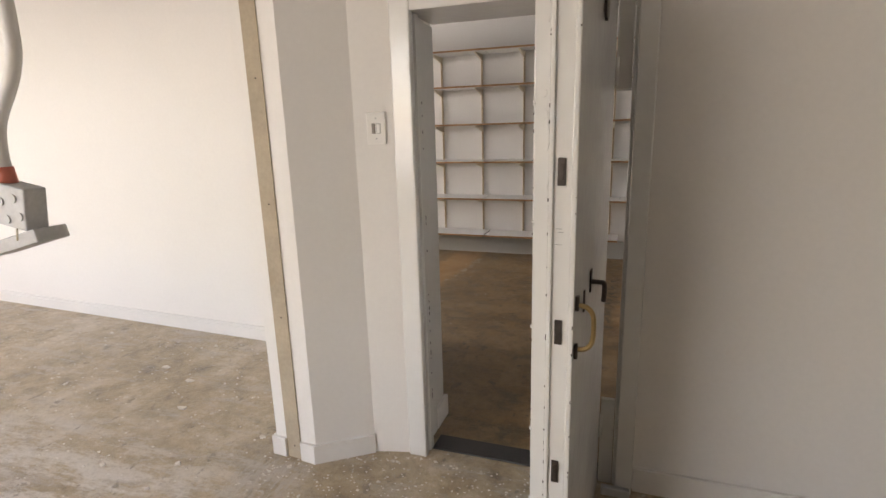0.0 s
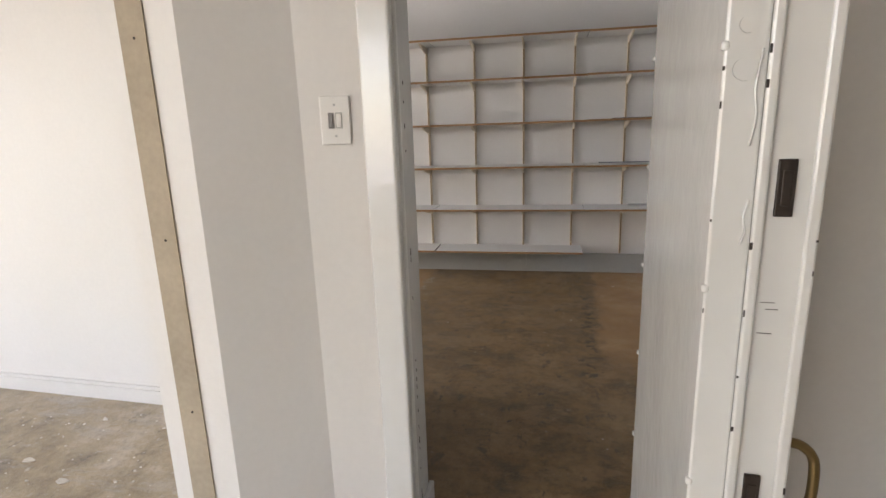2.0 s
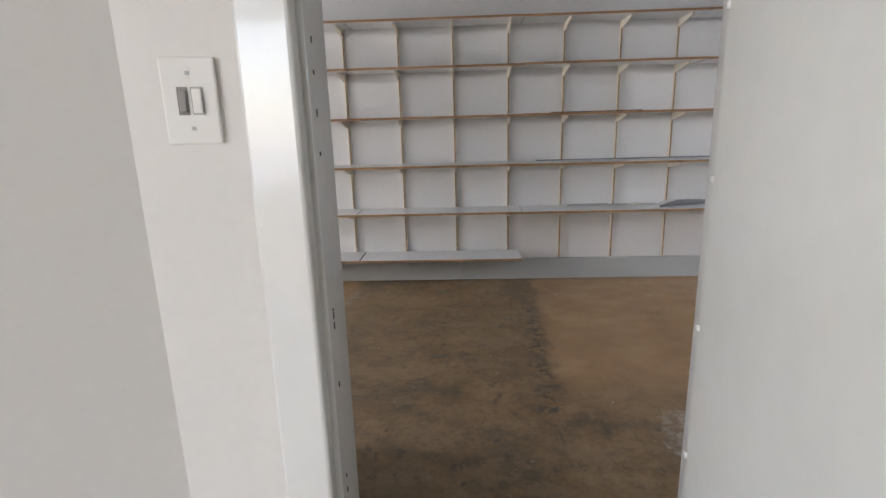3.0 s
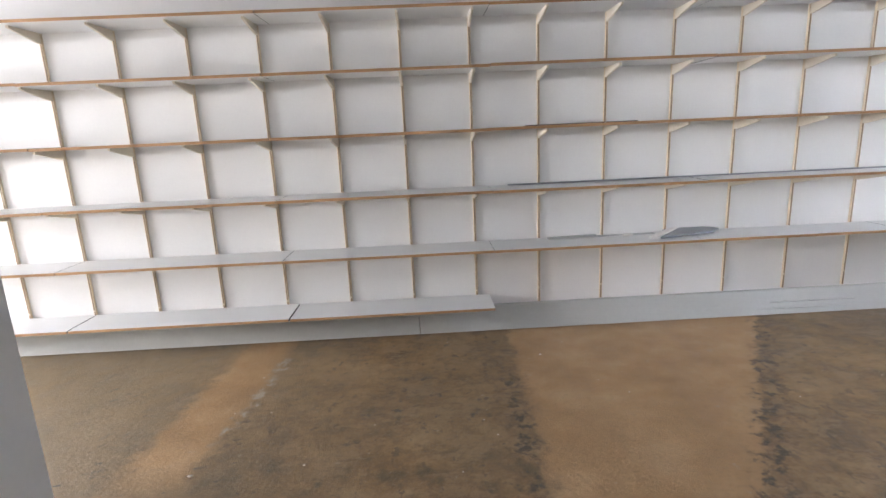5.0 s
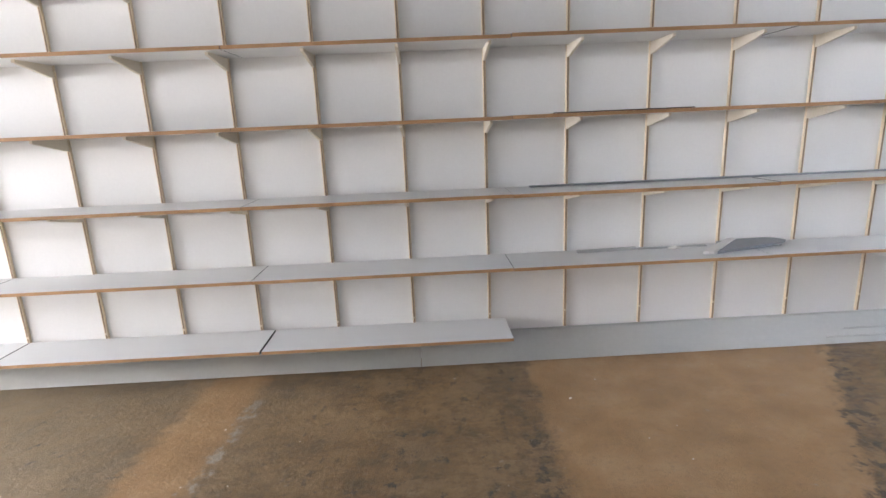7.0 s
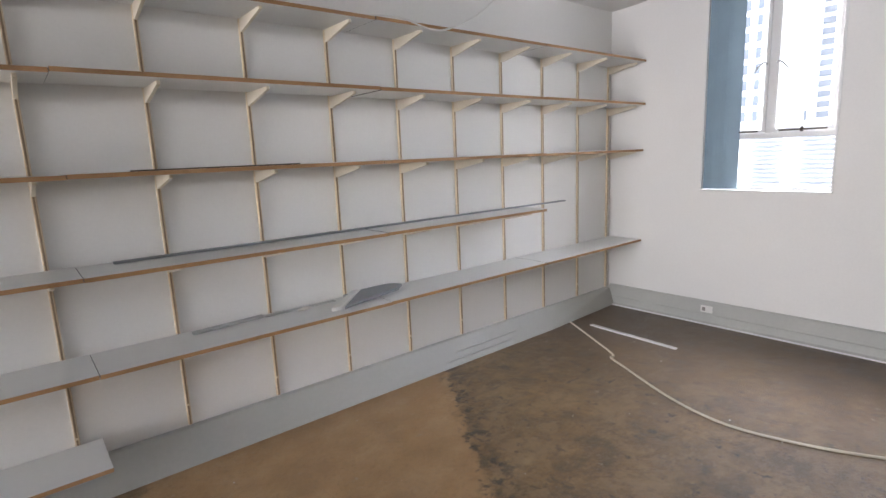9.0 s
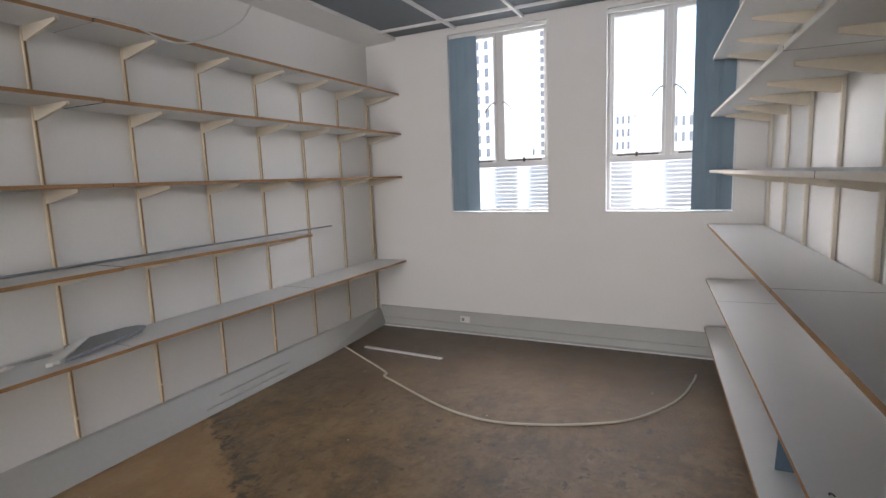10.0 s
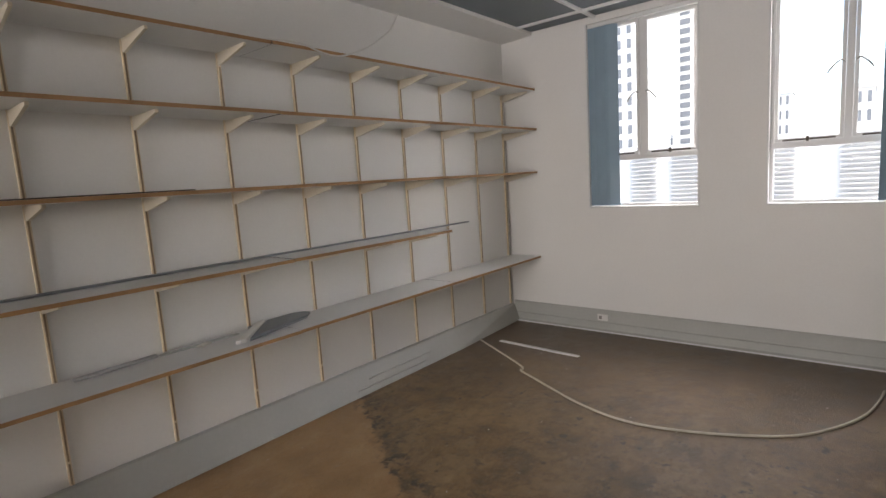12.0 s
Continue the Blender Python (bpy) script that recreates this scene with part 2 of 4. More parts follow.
WALL = material("wall_paint", (0.78, 0.765, 0.74), 0.55, 0.05, 0.9, 60, 0.12)
WALL_WARM = material("front_wall_paint", (0.77, 0.745, 0.705), 0.5, 0.05, 0.9, 50, 0.15)
GLOSS = material("gloss_enamel", (0.70, 0.692, 0.66), 0.16, 0.05, 3, 22, 0.6, coat=0.1)
SKIRT_GREY = material("grey_green_paint", (0.455, 0.455, 0.425), 0.4, 0.08, 2, 40, 0.1)
SKIRT_WHITE = material("skirting_paint", (0.74, 0.72, 0.685), 0.4, 0.06, 2, 40, 0.15)
BARE = material("bare_plaster", (0.43, 0.36, 0.265), 0.8, 0.2, 5, 60, 0.35)
BOARD = material("white_melamine", (0.76, 0.755, 0.74), 0.38, 0.04, 1.5, 60, 0.03)
EDGE = material("raw_chipboard_edge", (0.42, 0.24, 0.11), 0.75, 0.25, 6, 90, 0.3)
SLOT = material("slot_shade", (0.27, 0.19, 0.115), 0.7, 0.2, 8, 80, 0.1)
UPRIGHT = material("cream_upright", (0.72, 0.60, 0.43), 0.6, 0.15, 3, 60, 0.15)
PALE_UPRIGHT = material("pale_upright", (0.77, 0.71, 0.60), 0.5, 0.08, 3, 60, 0.1)
PALE_EDGE = material("cream_edge_strip", (0.70, 0.61, 0.48), 0.5, 0.1, 4, 80, 0.1)
BRACKET = material("cream_bracket", (0.70, 0.625, 0.50), 0.5, 0.08, 3, 60, 0.08)
STEEL = material("galvanised_steel", (0.50, 0.50, 0.49), 0.5, 0.2, 8, 60, 0.1, metal=0.25)
IRON = material("dark_iron", (0.06, 0.048, 0.04), 0.45, 0.3, 10, 80, 0.2, metal=0.6)
BRASS = material("aged_brass", (0.30, 0.215, 0.10), 0.4, 0.25, 12, 80, 0.15, metal=0.9)
PLASTIC = material("white_plastic", (0.82, 0.80, 0.76), 0.3, 0.02, 3, 60, 0.0)
GREY_ROCKER = material("grey_rocker", (0.27, 0.25, 0.23), 0.35, 0.1, 8, 60, 0.0)
CHIP = material("chipped_paint", (0.045, 0.035, 0.028), 0.7, 0.3, 20, 90, 0.2)
# fabric blue lightened to include the haze of window flare
BLIND = material("blue_blind_fabric", (0.25, 0.34, 0.41), 0.8, 0.1, 4, 120, 0.1)
FRAME = material("white_steel_frame", (0.72, 0.72, 0.71), 0.4, 0.05, 3, 50, 0.05)
TILE = material("ceiling_tile", (0.19, 0.21, 0.23), 0.85, 0.1, 3, 120, 0.2)
TBAR = material("ceiling_grid_paint", (0.75, 0.75, 0.74), 0.45, 0.04, 3, 50, 0.0)
CEIL = material("ceiling_paint", (0.78, 0.77, 0.75), 0.7, 0.04, 1, 50, 0.05)
CABLE = material("cable_sheath", (0.62, 0.57, 0.46), 0.5, 0.1, 4, 60, 0.05)
GREY_SHEET = material("grey_sheet_metal", (0.25, 0.26, 0.27), 0.4, 0.12, 6, 60, 0.05, metal=0.3)
BLUE_PLATE = material("blue_grey_plate", (0.09, 0.14, 0.19), 0.45, 0.1, 4, 60, 0.05)
RED = material("red_coupling", (0.50, 0.14, 0.09), 0.5, 0.1, 6, 60, 0.05)
CONDUIT = material("white_conduit", (0.68, 0.66, 0.63), 0.45, 0.05, 6, 60, 0.05)
CRUMB = material("plaster_crumbs", (0.72, 0.68, 0.62), 0.9, 0.15, 8, 90, 0.2)
SLATE = material("threshold_and_joint_shade", (0.055, 0.052, 0.050), 0.55, 0.3, 6, 60, 0.3)
FACADE = material("pale_facade", (0.55, 0.55, 0.54), 0.8, 0.08, 0.2, 4, 0.1)
FACADE_DARK = material("facade_opening", (0.13, 0.14, 0.155), 0.4, 0.15, 0.3, 4, 0.0)
LOUVRE = material("grey_louvre", (0.35, 0.35, 0.35), 0.6, 0.08, 2, 20, 0.0)
GROUND = material("distant_ground", (0.36, 0.36, 0.35), 0.9, 0.1, 0.05, 1, 0.0)
FLOOR = floor_material()
GLASS = bpy.data.materials.new("window_glass")
GLASS.use_nodes = True
gb = GLASS.node_tree.nodes["Principled BSDF"]
gb.inputs["Transmission Weight"].default_value, gb.inputs["Roughness"].default_value, gb.inputs["IOR"].default_value = 1.0, 0.0, 1.02
gb.inputs["Base Color"].default_value = (1, 1, 1, 1)

# ---- builders ----
ORIGIN = {}


def box(bm, x0, x1, y0, y1, z0, z1, bevel=0.0):
    vs = [bm.verts.new((x, y, z)) for z in (z0, z1) for x, y in ((x0, y0), (x1, y0), (x1, y1), (x0, y1))]
    fs = [bm.faces.new([vs[i] for i in q]) for q in ((3, 2, 1, 0), (4, 5, 6, 7), (0, 1, 5, 4), (1, 2, 6, 5), (2, 3, 7, 6), (3, 0, 4, 7))]
    if bevel:
        es = list({e for f in fs for e in f.edges})
        bmesh.ops.bevel(bm, geom=es, offset=bevel, segments=2, profile=0.5, affect="EDGES")


def prism(bm, pts, z0, z1, bevel=0.0):
    """An upright prism over a footprint, given anticlockwise."""
    lo, hi = [bm.verts.new((x, y, z0)) for x, y in pts], [bm.verts.new((x, y, z1)) for x, y in pts]
    n = len(pts)
    fs = [bm.faces.new(lo[::-1]), bm.faces.new(hi)]
    fs += [bm.faces.new((lo[i], lo[(i + 1) % n], hi[(i + 1) % n], hi[i])) for i in range(n)]
    if bevel:
        bmesh.ops.bevel(bm, geom=list({e for f in fs for e in f.edges}), offset=bevel, segments=2, profile=0.5, affect="EDGES")


def extrude_profile(bm, pts, axis, a, c):
    """A closed profile in the other two axes, drawn from a to c along axis (0 x, 1 y)."""
    def at(v, p, q):
        return (v, p, q) if axis == 0 else (p, v, q)
    lo, hi = [bm.verts.new(at(a, p, q)) for p, q in pts], [bm.verts.new(at(c, p, q)) for p, q in pts]
    n = len(pts)
    bm.faces.new(lo[::-1]), bm.faces.new(hi)
    for i in range(n):
        bm.faces.new((lo[i], lo[(i + 1) % n], hi[(i + 1) % n], hi[i]))
    bmesh.ops.recalc_face_normals(bm, faces=bm.faces[:])


def tube(bm, path, r, seg=8):
    """A round bar along a path of points."""
    pts = [Vector(p) for p in path]
    rings, side = [], None
    for i, p in enumerate(pts):
        d = (pts[min(i + 1, len(pts) - 1)] - pts[max(i - 1, 0)]).normalized()
        if side is None:
            side = d.cross(Vector((0, 0, 1)) if abs(d.z) < 0.9 else Vector((1, 0, 0)))
        s = side = (side - d * side.dot(d)).normalized()
        u = s.cross(d)
        rr = r[i] if isinstance(r, (list, tuple)) else r
        rings.append([bm.verts.new(p + rr * (math.cos(2 * math.pi * k / seg) * s + math.sin(2 * math.pi * k / seg) * u)) for k in range(seg)])
    for a, c in zip(rings, rings[1:]):
        for k in range(seg):
            bm.faces.new((a[k], a[(k + 1) % seg], c[(k + 1) % seg], c[k]))
    bm.faces.new(rings[0][::-1]), bm.faces.new(rings[-1])
    bmesh.ops.recalc_face_normals(bm, faces=bm.faces[:])


def smooth_path(pts, steps=6):
    """A rounded path through a few points."""
    out, p = [], [Vector(q) for q in pts]
    for i in range(len(p) - 1):
        a, b0, c, d = p[max(i - 1, 0)], p[i], p[i + 1], p[min(i + 2, len(p) - 1)]
        for k in range(steps):
            t = k / steps
            out.append(0.5 * ((2 * b0) + (c - a) * t + (2 * a - 5 * b0 + 4 * c - d) * t * t + (3 * b0 - a - 3 * c + d) * t ** 3))
    return out + [p[-1]]


def mesh_of(name, bm, mats, origin, smooth=False):
    me = bpy.data.meshes.new(name)
    for v in bm.verts:
        v.co = v.co * U - origin
    bmesh.ops.recalc_face_normals(bm, faces=bm.faces[:])
    bm.to_mesh(me)
    bm.free()
    for m in (mats if isinstance(mats, (list, tuple)) else [mats]):
        me.materials.append(m)
    if smooth:
        for p in me.polygons:
            p.use_smooth = True
    return me


def thing(name, at, label, category, group="", kind=""):
    """An empty at the base of a thing made of parts."""
    ob = new(name)
    ob.empty_display_size = 0.05
    ob.location = Vector(at) * U
    ORIGIN[ob] = Vector(at) * U
    return tagged(ob, label, category, group, kind)


def part(name, bm, mats, parent, label="", smooth=False):
    ob = new(name, mesh_of(name, bm, mats, ORIGIN[parent], smooth))
    ob.parent = parent
    ORIGIN[ob] = ORIGIN[parent]
    return tagged(ob, label)


def solo(name, bm, mats, label, category, group="", kind="", smooth=False):
    """A thing that is one mesh, with its origin at the middle of its foot."""
    xs, ys, zs = zip(*[v.co for v in bm.verts])
    o = Vector(((min(xs) + max(xs)) / 2, (min(ys) + max(ys)) / 2, min(zs))) * U
    ob = new(name, mesh_of(name, bm, mats, o, smooth))
    ob.location = o
    ORIGIN[ob] = o
    return tagged(ob, label, category, group, kind)


def paint(bm, test, index):
    bm.faces.ensure_lookup_table()
    for f in bm.faces:
        f.normal_update()
        if test(f):
            f.material_index = index


def B(*boxes, bevel=0.0):
    bm = bmesh.new()
    for b in boxes:
        box(bm, *b, bevel=bevel)
    return bm


# plan numbers, in plan units
BACK, EAST, WEST = 6.015, 3.64, -9.0
CEILING, FRONT_CEILING, HEAD = 2.58, 2.95, 1.79
LEVELS = (0.24, 0.63, 1.015, 1.40, 1.775, 2.12)
RIGHT_LEVELS = (0.25, 0.60, 0.985, 1.357, 1.729, 2.10)


def inner_y(x):
    """The store-room face of the door wall, which is not square to the room."""
    return 2.637 + 0.0668 * x


# ---- structure ----
solo("floor", B((-9.4, 4.0, -3.6, 6.4, -0.15, 0.0)), FLOOR, "bare stained concrete floor with ochre screed patches and dust", "floor", kind="structure")
solo("wall_north", B((WEST - 0.2, EAST + 0.25, BACK, BACK + 0.2, 0, 3.1)), WALL, "white painted plaster wall behind the long shelves", "wall", kind="structure")

bm = bmesh.new()
W1, W2, WZ = (4.35, 5.21), (3.06, 3.926), (1.06, 2.545)
for y0, y1, z0, z1 in ((2.0, BACK, 0, WZ[0]), (2.0, BACK, WZ[1], 3.1), (W1[1], BACK, WZ[0], WZ[1]), (W2[1], W1[0], WZ[0], WZ[1]), (2.0, W2[0], WZ[0], WZ[1])):
    box(bm, EAST, EAST + 0.25, y0, y1, z0, z1)
solo("wall_east", bm, WALL, "white painted plaster wall with two tall windows", "wall", kind="structure")

# unseen end wall and window, placed far west to soften the store light
bm = bmesh.new()
V, VZ = (3.6, 5.7), (0.55, 2.45)
for y0, y1, z0, z1 in ((3.5, BACK, 0, VZ[0]), (3.5, BACK, VZ[1], 3.1), (V[1], BACK, VZ[0], VZ[1]), (3.5, V[0], VZ[0], VZ[1])):
    box(bm, WEST - 0.2, WEST, y0, y1, z0, z1)
solo("wall_west", bm, WALL, "unseen white painted end wall of the store room, set back to even its light", "wall", kind="structure")

bm = bmesh.new()
prism(bm, [(-7.0, 3.315), (-1.70, 3.112), (-1.70, 3.5), (-7.0, 3.5)], 0, 3.1)
prism(bm, [(-9.2, 3.36), (-7.0, 3.36), (-7.0, 3.5), (-9.2, 3.5)], 0, 3.1)
prism(bm, [(-1.70, 2.103), (-1.49, 2.086), (-1.49, 2.58), (-1.70, 2.57)], 0, 3.1)
prism(bm, [(-1.49, 2.086), (-1.288, 2.236), (-1.103, 2.283), (-1.103, 2.600), (-1.49, 2.58)], 0, 3.1)
prism(bm, [(-1.70, 2.57), (-1.66, 2.57), (-1.66, 3.5), (-1.70, 3.5)], 0, 3.1)
solo("wall_partition", bm, WALL_WARM, "cream-white painted wall with a splayed pier beside the door", "wall", kind="structure")
bm = bmesh.new()
prism(bm, [(-0.275, 2.312), (4.0, 2.33), (4.0, 2.904), (-0.275, 2.618)], 0, 3.1)
solo("wall_partition", bm, WALL_WARM, "cream-white painted wall on the hinge side of the door", "wall", kind="structure")
bm = bmesh.new()
prism(bm, [(-1.103, 2.283), (-0.275, 2.312), (-0.275, 2.618), (-1.103, 2.600)], HEAD + 0.03, 3.1)
solo("wall_lintel", bm, WALL_WARM, "cream-white painted wall above the door", "wall", kind="structure")
bm = bmesh.new()
for x0, x1, z0, z1 in ((-7.2, 4.0, 0, 0.65), (-7.2, 4.0, 2.55, 3.1), (-7.2, -6.4, 0.65, 2.55), (-2.4, 4.0, 0.65, 2.55)):
    box(bm, x0, x1, -3.4, -3.2, z0, z1)
solo("wall_south", bm, WALL_WARM, "cream-white painted wall with wide window openings", "wall", kind="structure")
solo("wall_front_west", B((-7.2, -7.0, -3.2, 3.5, 0, 0.65), (-7.2, -7.0, -3.2, 3.5, 2.55, 3.1), (-7.2, -7.0, -3.2, -1.3, 0.65, 2.55), (-7.2, -7.0, 1.9, 3.5, 0.65, 2.55)), WALL_WARM, "cream-white painted end wall with a wide window opening", "wall", kind="structure")
solo("wall_front_east", B((3.8, 4.0, -3.2, 2.325, 0, 3.1)), WALL_WARM, "cream-white painted end wall of the front room", "wall", kind="structure")
bm = bmesh.new()
box(bm, -7.2, 4.0, -3.4, 2.25, FRONT_CEILING, 3.1)
box(bm, -7.2, -1.7, 2.25, 3.3, FRONT_CEILING, 3.1)
solo("ceiling_front", bm, CEIL, "white painted plaster ceiling of the front room", "ceiling", kind="structure")

# suspended ceiling: tiles coloured dark for backlit shade, in a white grid, each tile a shallow raised panel
bm = bmesh.new()
box(bm, WEST - 0.2, EAST + 0.2, 2.3, 6.1, CEILING + 0.02, CEILING + 0.1)
solo("ceiling", bm, TILE, "suspended ceiling of grey mineral tiles, darkened in colour for backlit shade", "ceiling", kind="structure")
grid = thing("ceiling_grid", (0, 4.2, CEILING), "white painted metal grid of the suspended ceiling", "ceiling grid", kind="structure")
for y in (5.13, 4.55, 3.83, 3.25):
    bm = B((WEST, EAST, y - 0.012, y + 0.012, CEILING, CEILING + 0.02))
    part("runner", bm, TBAR, grid)
for x in (3.41, 2.25, 1.09, -0.07, -1.23, -2.40, -3.56, -4.72, -5.88, -7.05, -8.21):
    part("cross_bar", B((x - 0.012, x + 0.012, 2.6, 5.699, CEILING + 0.002, CEILING + 0.02)), TBAR, grid)
bm = bmesh.new()
extrude_profile(bm, [(5.70, CEILING + 0.019), (5.70, 2.572), (5.80, 2.564), (BACK, 2.558), (BACK, CEILING + 0.019)], 0, WEST, EAST)
solo("bulkhead", bm, WALL, "white plaster margin between the tiles and the wall", "bulkhead", kind="structure")


def skirting(name, x0, x1, y0, y1, h, mat, label):
    bm = B((x0, x1, y0, y1, 0, h), bevel=0.004)
    return solo(name, bm, mat, label, "skirting", kind="structure")


bm = bmesh.new()
for a, c in ((WEST, -0.872), (-0.868, 2.65), (2.65, 3.615)):
    extrude_profile(bm, [(BACK, 0.004), (BACK - 0.128, 0.004), (BACK - 0.030, 0.152), (BACK - 0.018, 0.157), (BACK, 0.157)], 0, a, c)
for v in bm.verts:
    if abs(v.co.x - 3.615) < 1e-4 and v.co.z < 0.1 and v.co.y < BACK - 0.1:
        v.co.y = BACK - 0.085
solo("baseboard_north", bm, SKIRT_GREY, "grey-green painted leaning skirting board with a butt joint", "skirting", kind="structure")
bm = bmesh.new()
extrude_profile(bm, [(EAST, 0.0), (EAST - 0.020, 0.0), (EAST - 0.020, 0.175), (EAST - 0.012, 0.187), (EAST, 0.187)], 1, 2.9, BACK - 0.03)
solo("baseboard_east", bm, SKIRT_GREY, "grey painted skirting below the windows", "skirting", kind="structure")
bm = bmesh.new()
extrude_profile(bm, [(EAST - 0.020, 0.0), (EAST - 0.046, 0.0), (EAST - 0.046, 0.008), (EAST - 0.030, 0.022), (EAST - 0.028, 0.075), (EAST - 0.020, 0.082)], 1, 2.95, BACK - 0.03)
solo("trim_trunking", bm, [SKIRT_GREY], "grey cable trunking with a pale lower lip", "trunking", kind="structure")
solo("trim_lip", B((EAST - 0.058, EAST - 0.046, 3.0, BACK - 0.03, 0.0, 0.012), bevel=0.003), TBAR, "white strip along the foot of the trunking", "trim", kind="structure")

# front room skirtings
bm = bmesh.new()
prism(bm, [(-7.0, 3.297), (-1.705, 3.094), (-1.705, 3.111), (-7.0, 3.314)], 0, 0.075)
prism(bm, [(-7.0, 3.303), (-1.705, 3.100), (-1.705, 3.111), (-7.0, 3.314)], 0.0752, 0.095)
solo("baseboard_front", bm, SKIRT_WHITE, "cream painted two-step skirting board", "skirting", kind="structure")
bm = bmesh.new()
prism(bm, [(-1.566, 2.079), (-1.493, 2.072), (-1.280, 2.226), (-1.288, 2.235), (-1.49, 2.0855), (-1.566, 2.092)], 0, 0.088, 0.002)
solo("baseboard_pier", bm, SKIRT_WHITE, "cream painted skirting wrapped round the splayed pier", "skirting", kind="structure")
bm = bmesh.new()
prism(bm, [(-1.716, 2.088), (-1.643, 2.082), (-1.643, 2.098), (-1.701, 2.1025), (-1.701, 2.20), (-1.716, 2.20)], 0, 0.088, 0.002)
solo("baseboard_pier", bm, SKIRT_WHITE, "cream painted skirting ending in a worn return", "skirting", kind="structure")
solo("baseboard_hinge_side", B((-0.222, 3.79, 2.294, 2.311, 0, 0.10), bevel=0.003), SKIRT_WHITE, "cream painted skirting on the hinge side wall", "skirting", kind="structure")
# bare strip where a partition stood, with fixing holes
strip = thing("bare_plaster_strip", (-1.60, 2.09, 0), "bare tan plaster strip where a partition was removed", "plaster strip", kind="structure")
bm = bmesh.new()
prism(bm, [(-1.641, 2.0935), (-1.568, 2.0875), (-1.568, 2.0918), (-1.641, 2.0978)], 0, 2.94)
part("plaster", bm, BARE, strip)
for z in (0.65, 1.115, 1.58, 0.06):
    bm = bmesh.new()
    tube(bm, [(-1.60, 2.0885, z), (-1.60, 2.0915, z)], 0.0032, 8)
    part("fixing_hole", bm, CHIP, strip)

# ---- door frame and door ----
frame_left = thing("door_frame", (-1.08, 2.32, 0), "glossy cream enamelled door frame with chipped edges", "door frame", kind="structure")
part("casing", B((-1.135, -1.055, 2.258, 2.296, 0, 1.86), bevel=0.006), GLOSS, frame_left)
part("groove", B((-1.102, -1.066, 2.297, 2.308, 0, HEAD)), GLOSS, frame_left)
part("jamb", B((-1.102, -1.051, 2.309, 2.346, 0, HEAD), bevel=0.005), GLOSS, frame_left)
part("stop", B((-1.102, -1.079, 2.354, 2.47, 0, HEAD), bevel=0.004), GLOSS, frame_left)
part("reveal_lining", B((-1.102, -1.096, 2.472, 2.606, 0, HEAD)), GLOSS, frame_left)
part("reveal_skirting", B((-1.0955, -1.078, 2.475, 2.622, 0, 0.105), bevel=0.003), SKIRT_WHITE, frame_left)
part("head", B((-1.055, -0.289, 2.262, 2.330, HEAD, HEAD + 0.07), bevel=0.003), GLOSS, frame_left)
part("head_lining", B((-1.101, -0.281, 2.333, 2.62, HEAD + 0.012, HEAD + 0.028)), GLOSS, frame_left)
part("casing", B((-0.287, -0.226, 2.268, 2.309, 0, 1.86), bevel=0.004), GLOSS, frame_left)
part("jamb", B((-0.298, -0.277, 2.312, 2.655, 0, HEAD), bevel=0.003), GLOSS, frame_left)
for z0, z1 in ((0, 0.362), (1.488, HEAD)):
    part("rebate_strip", B((-0.350, -0.300, 2.316, 2.336, z0, z1), bevel=0.003), GLOSS, frame_left)
random.seed(4)
bm = bmesh.new()
for k in range(26):
    z = random.choice((random.uniform(0.05, 0.9), random.uniform(0.2, 1.7)))
    w, h = random.uniform(0.001, 0.003), random.uniform(0.002, 0.007)
    box(bm, -1.0535, -1.0503, 2.3455 - w, 2.3465, z, z + 2 * h)
part("paint_chips", bm, CHIP, frame_left, "dark chips in the paint edge")
solo("threshold", B((-1.05, -0.30, 2.325, 2.43, 0.0, 0.008), bevel=0.002), SLATE, "dark worn threshold strip under the door", "threshold", kind="structure")

# door leaf, standing open: built square to itself, then swung about its hinge
DOOR = pose(-0.352 * U, 2.285 * U, 0, 0, 0, -4.4)
leaf = thing("door_1", (0, 0, 0), "open thick rebated door in glossy chipped cream enamel", "door", kind="structure")
LH = HEAD - 0.012
part("leaf", B((-0.056, 0.0, -0.670, 0.0, 0.010, LH), bevel=0.004), GLOSS, leaf)
part("rebate_panel", B((-0.101, -0.058, -0.660, 0.005, 0.012, LH - 0.012), bevel=0.003), GLOSS, leaf)
part("edge_bead", B((-0.062, -0.050, -0.677, -0.6705, 0.010, LH), bevel=0.003), GLOSS, leaf)
part("edge_bead", B((-0.010, 0.003, -0.677, -0.6705, 0.010, LH), bevel=0.003), GLOSS, leaf)
for z in (0.493, 0.873, 1.254):
    lock = part("bolt_plate", B((-0.042, -0.024, -0.6745, -0.6705, z, z + 0.062), bevel=0.001), IRON, leaf, "dark iron bolt plate")
    part("bolt", B((-0.038, -0.028, -0.677, -0.6747, z + 0.012, z + 0.050), bevel=0.001), IRON, lock)
# brass pull handle on two iron feet
bm = bmesh.new()
tube(bm, smooth_path([(0.008, -0.640, 0.853), (0.028, -0.640, 0.857), (0.042, -0.640, 0.875), (0.045, -0.640, 0.91), (0.042, -0.640, 0.945), (0.028, -0.640, 0.962), (0.008, -0.640, 0.966)], 5), 0.0062, 10)
pull = part("pull_handle", bm, BRASS, leaf, "aged brass bow handle", True)
for z0, z1 in ((0.828, 0.866), (0.952, 0.990)):
    part("foot", B((0.0005, 0.010, -0.648, -0.632, z0, z1), bevel=0.003), IRON, pull)
bm = bmesh.new()
tube(bm, smooth_path([(0.004, -0.40, 0.955), (0.028, -0.40, 0.955), (0.038, -0.40, 0.952), (0.040, -0.40, 0.93), (0.038, -0.40, 0.90)], 5), 0.007, 8)
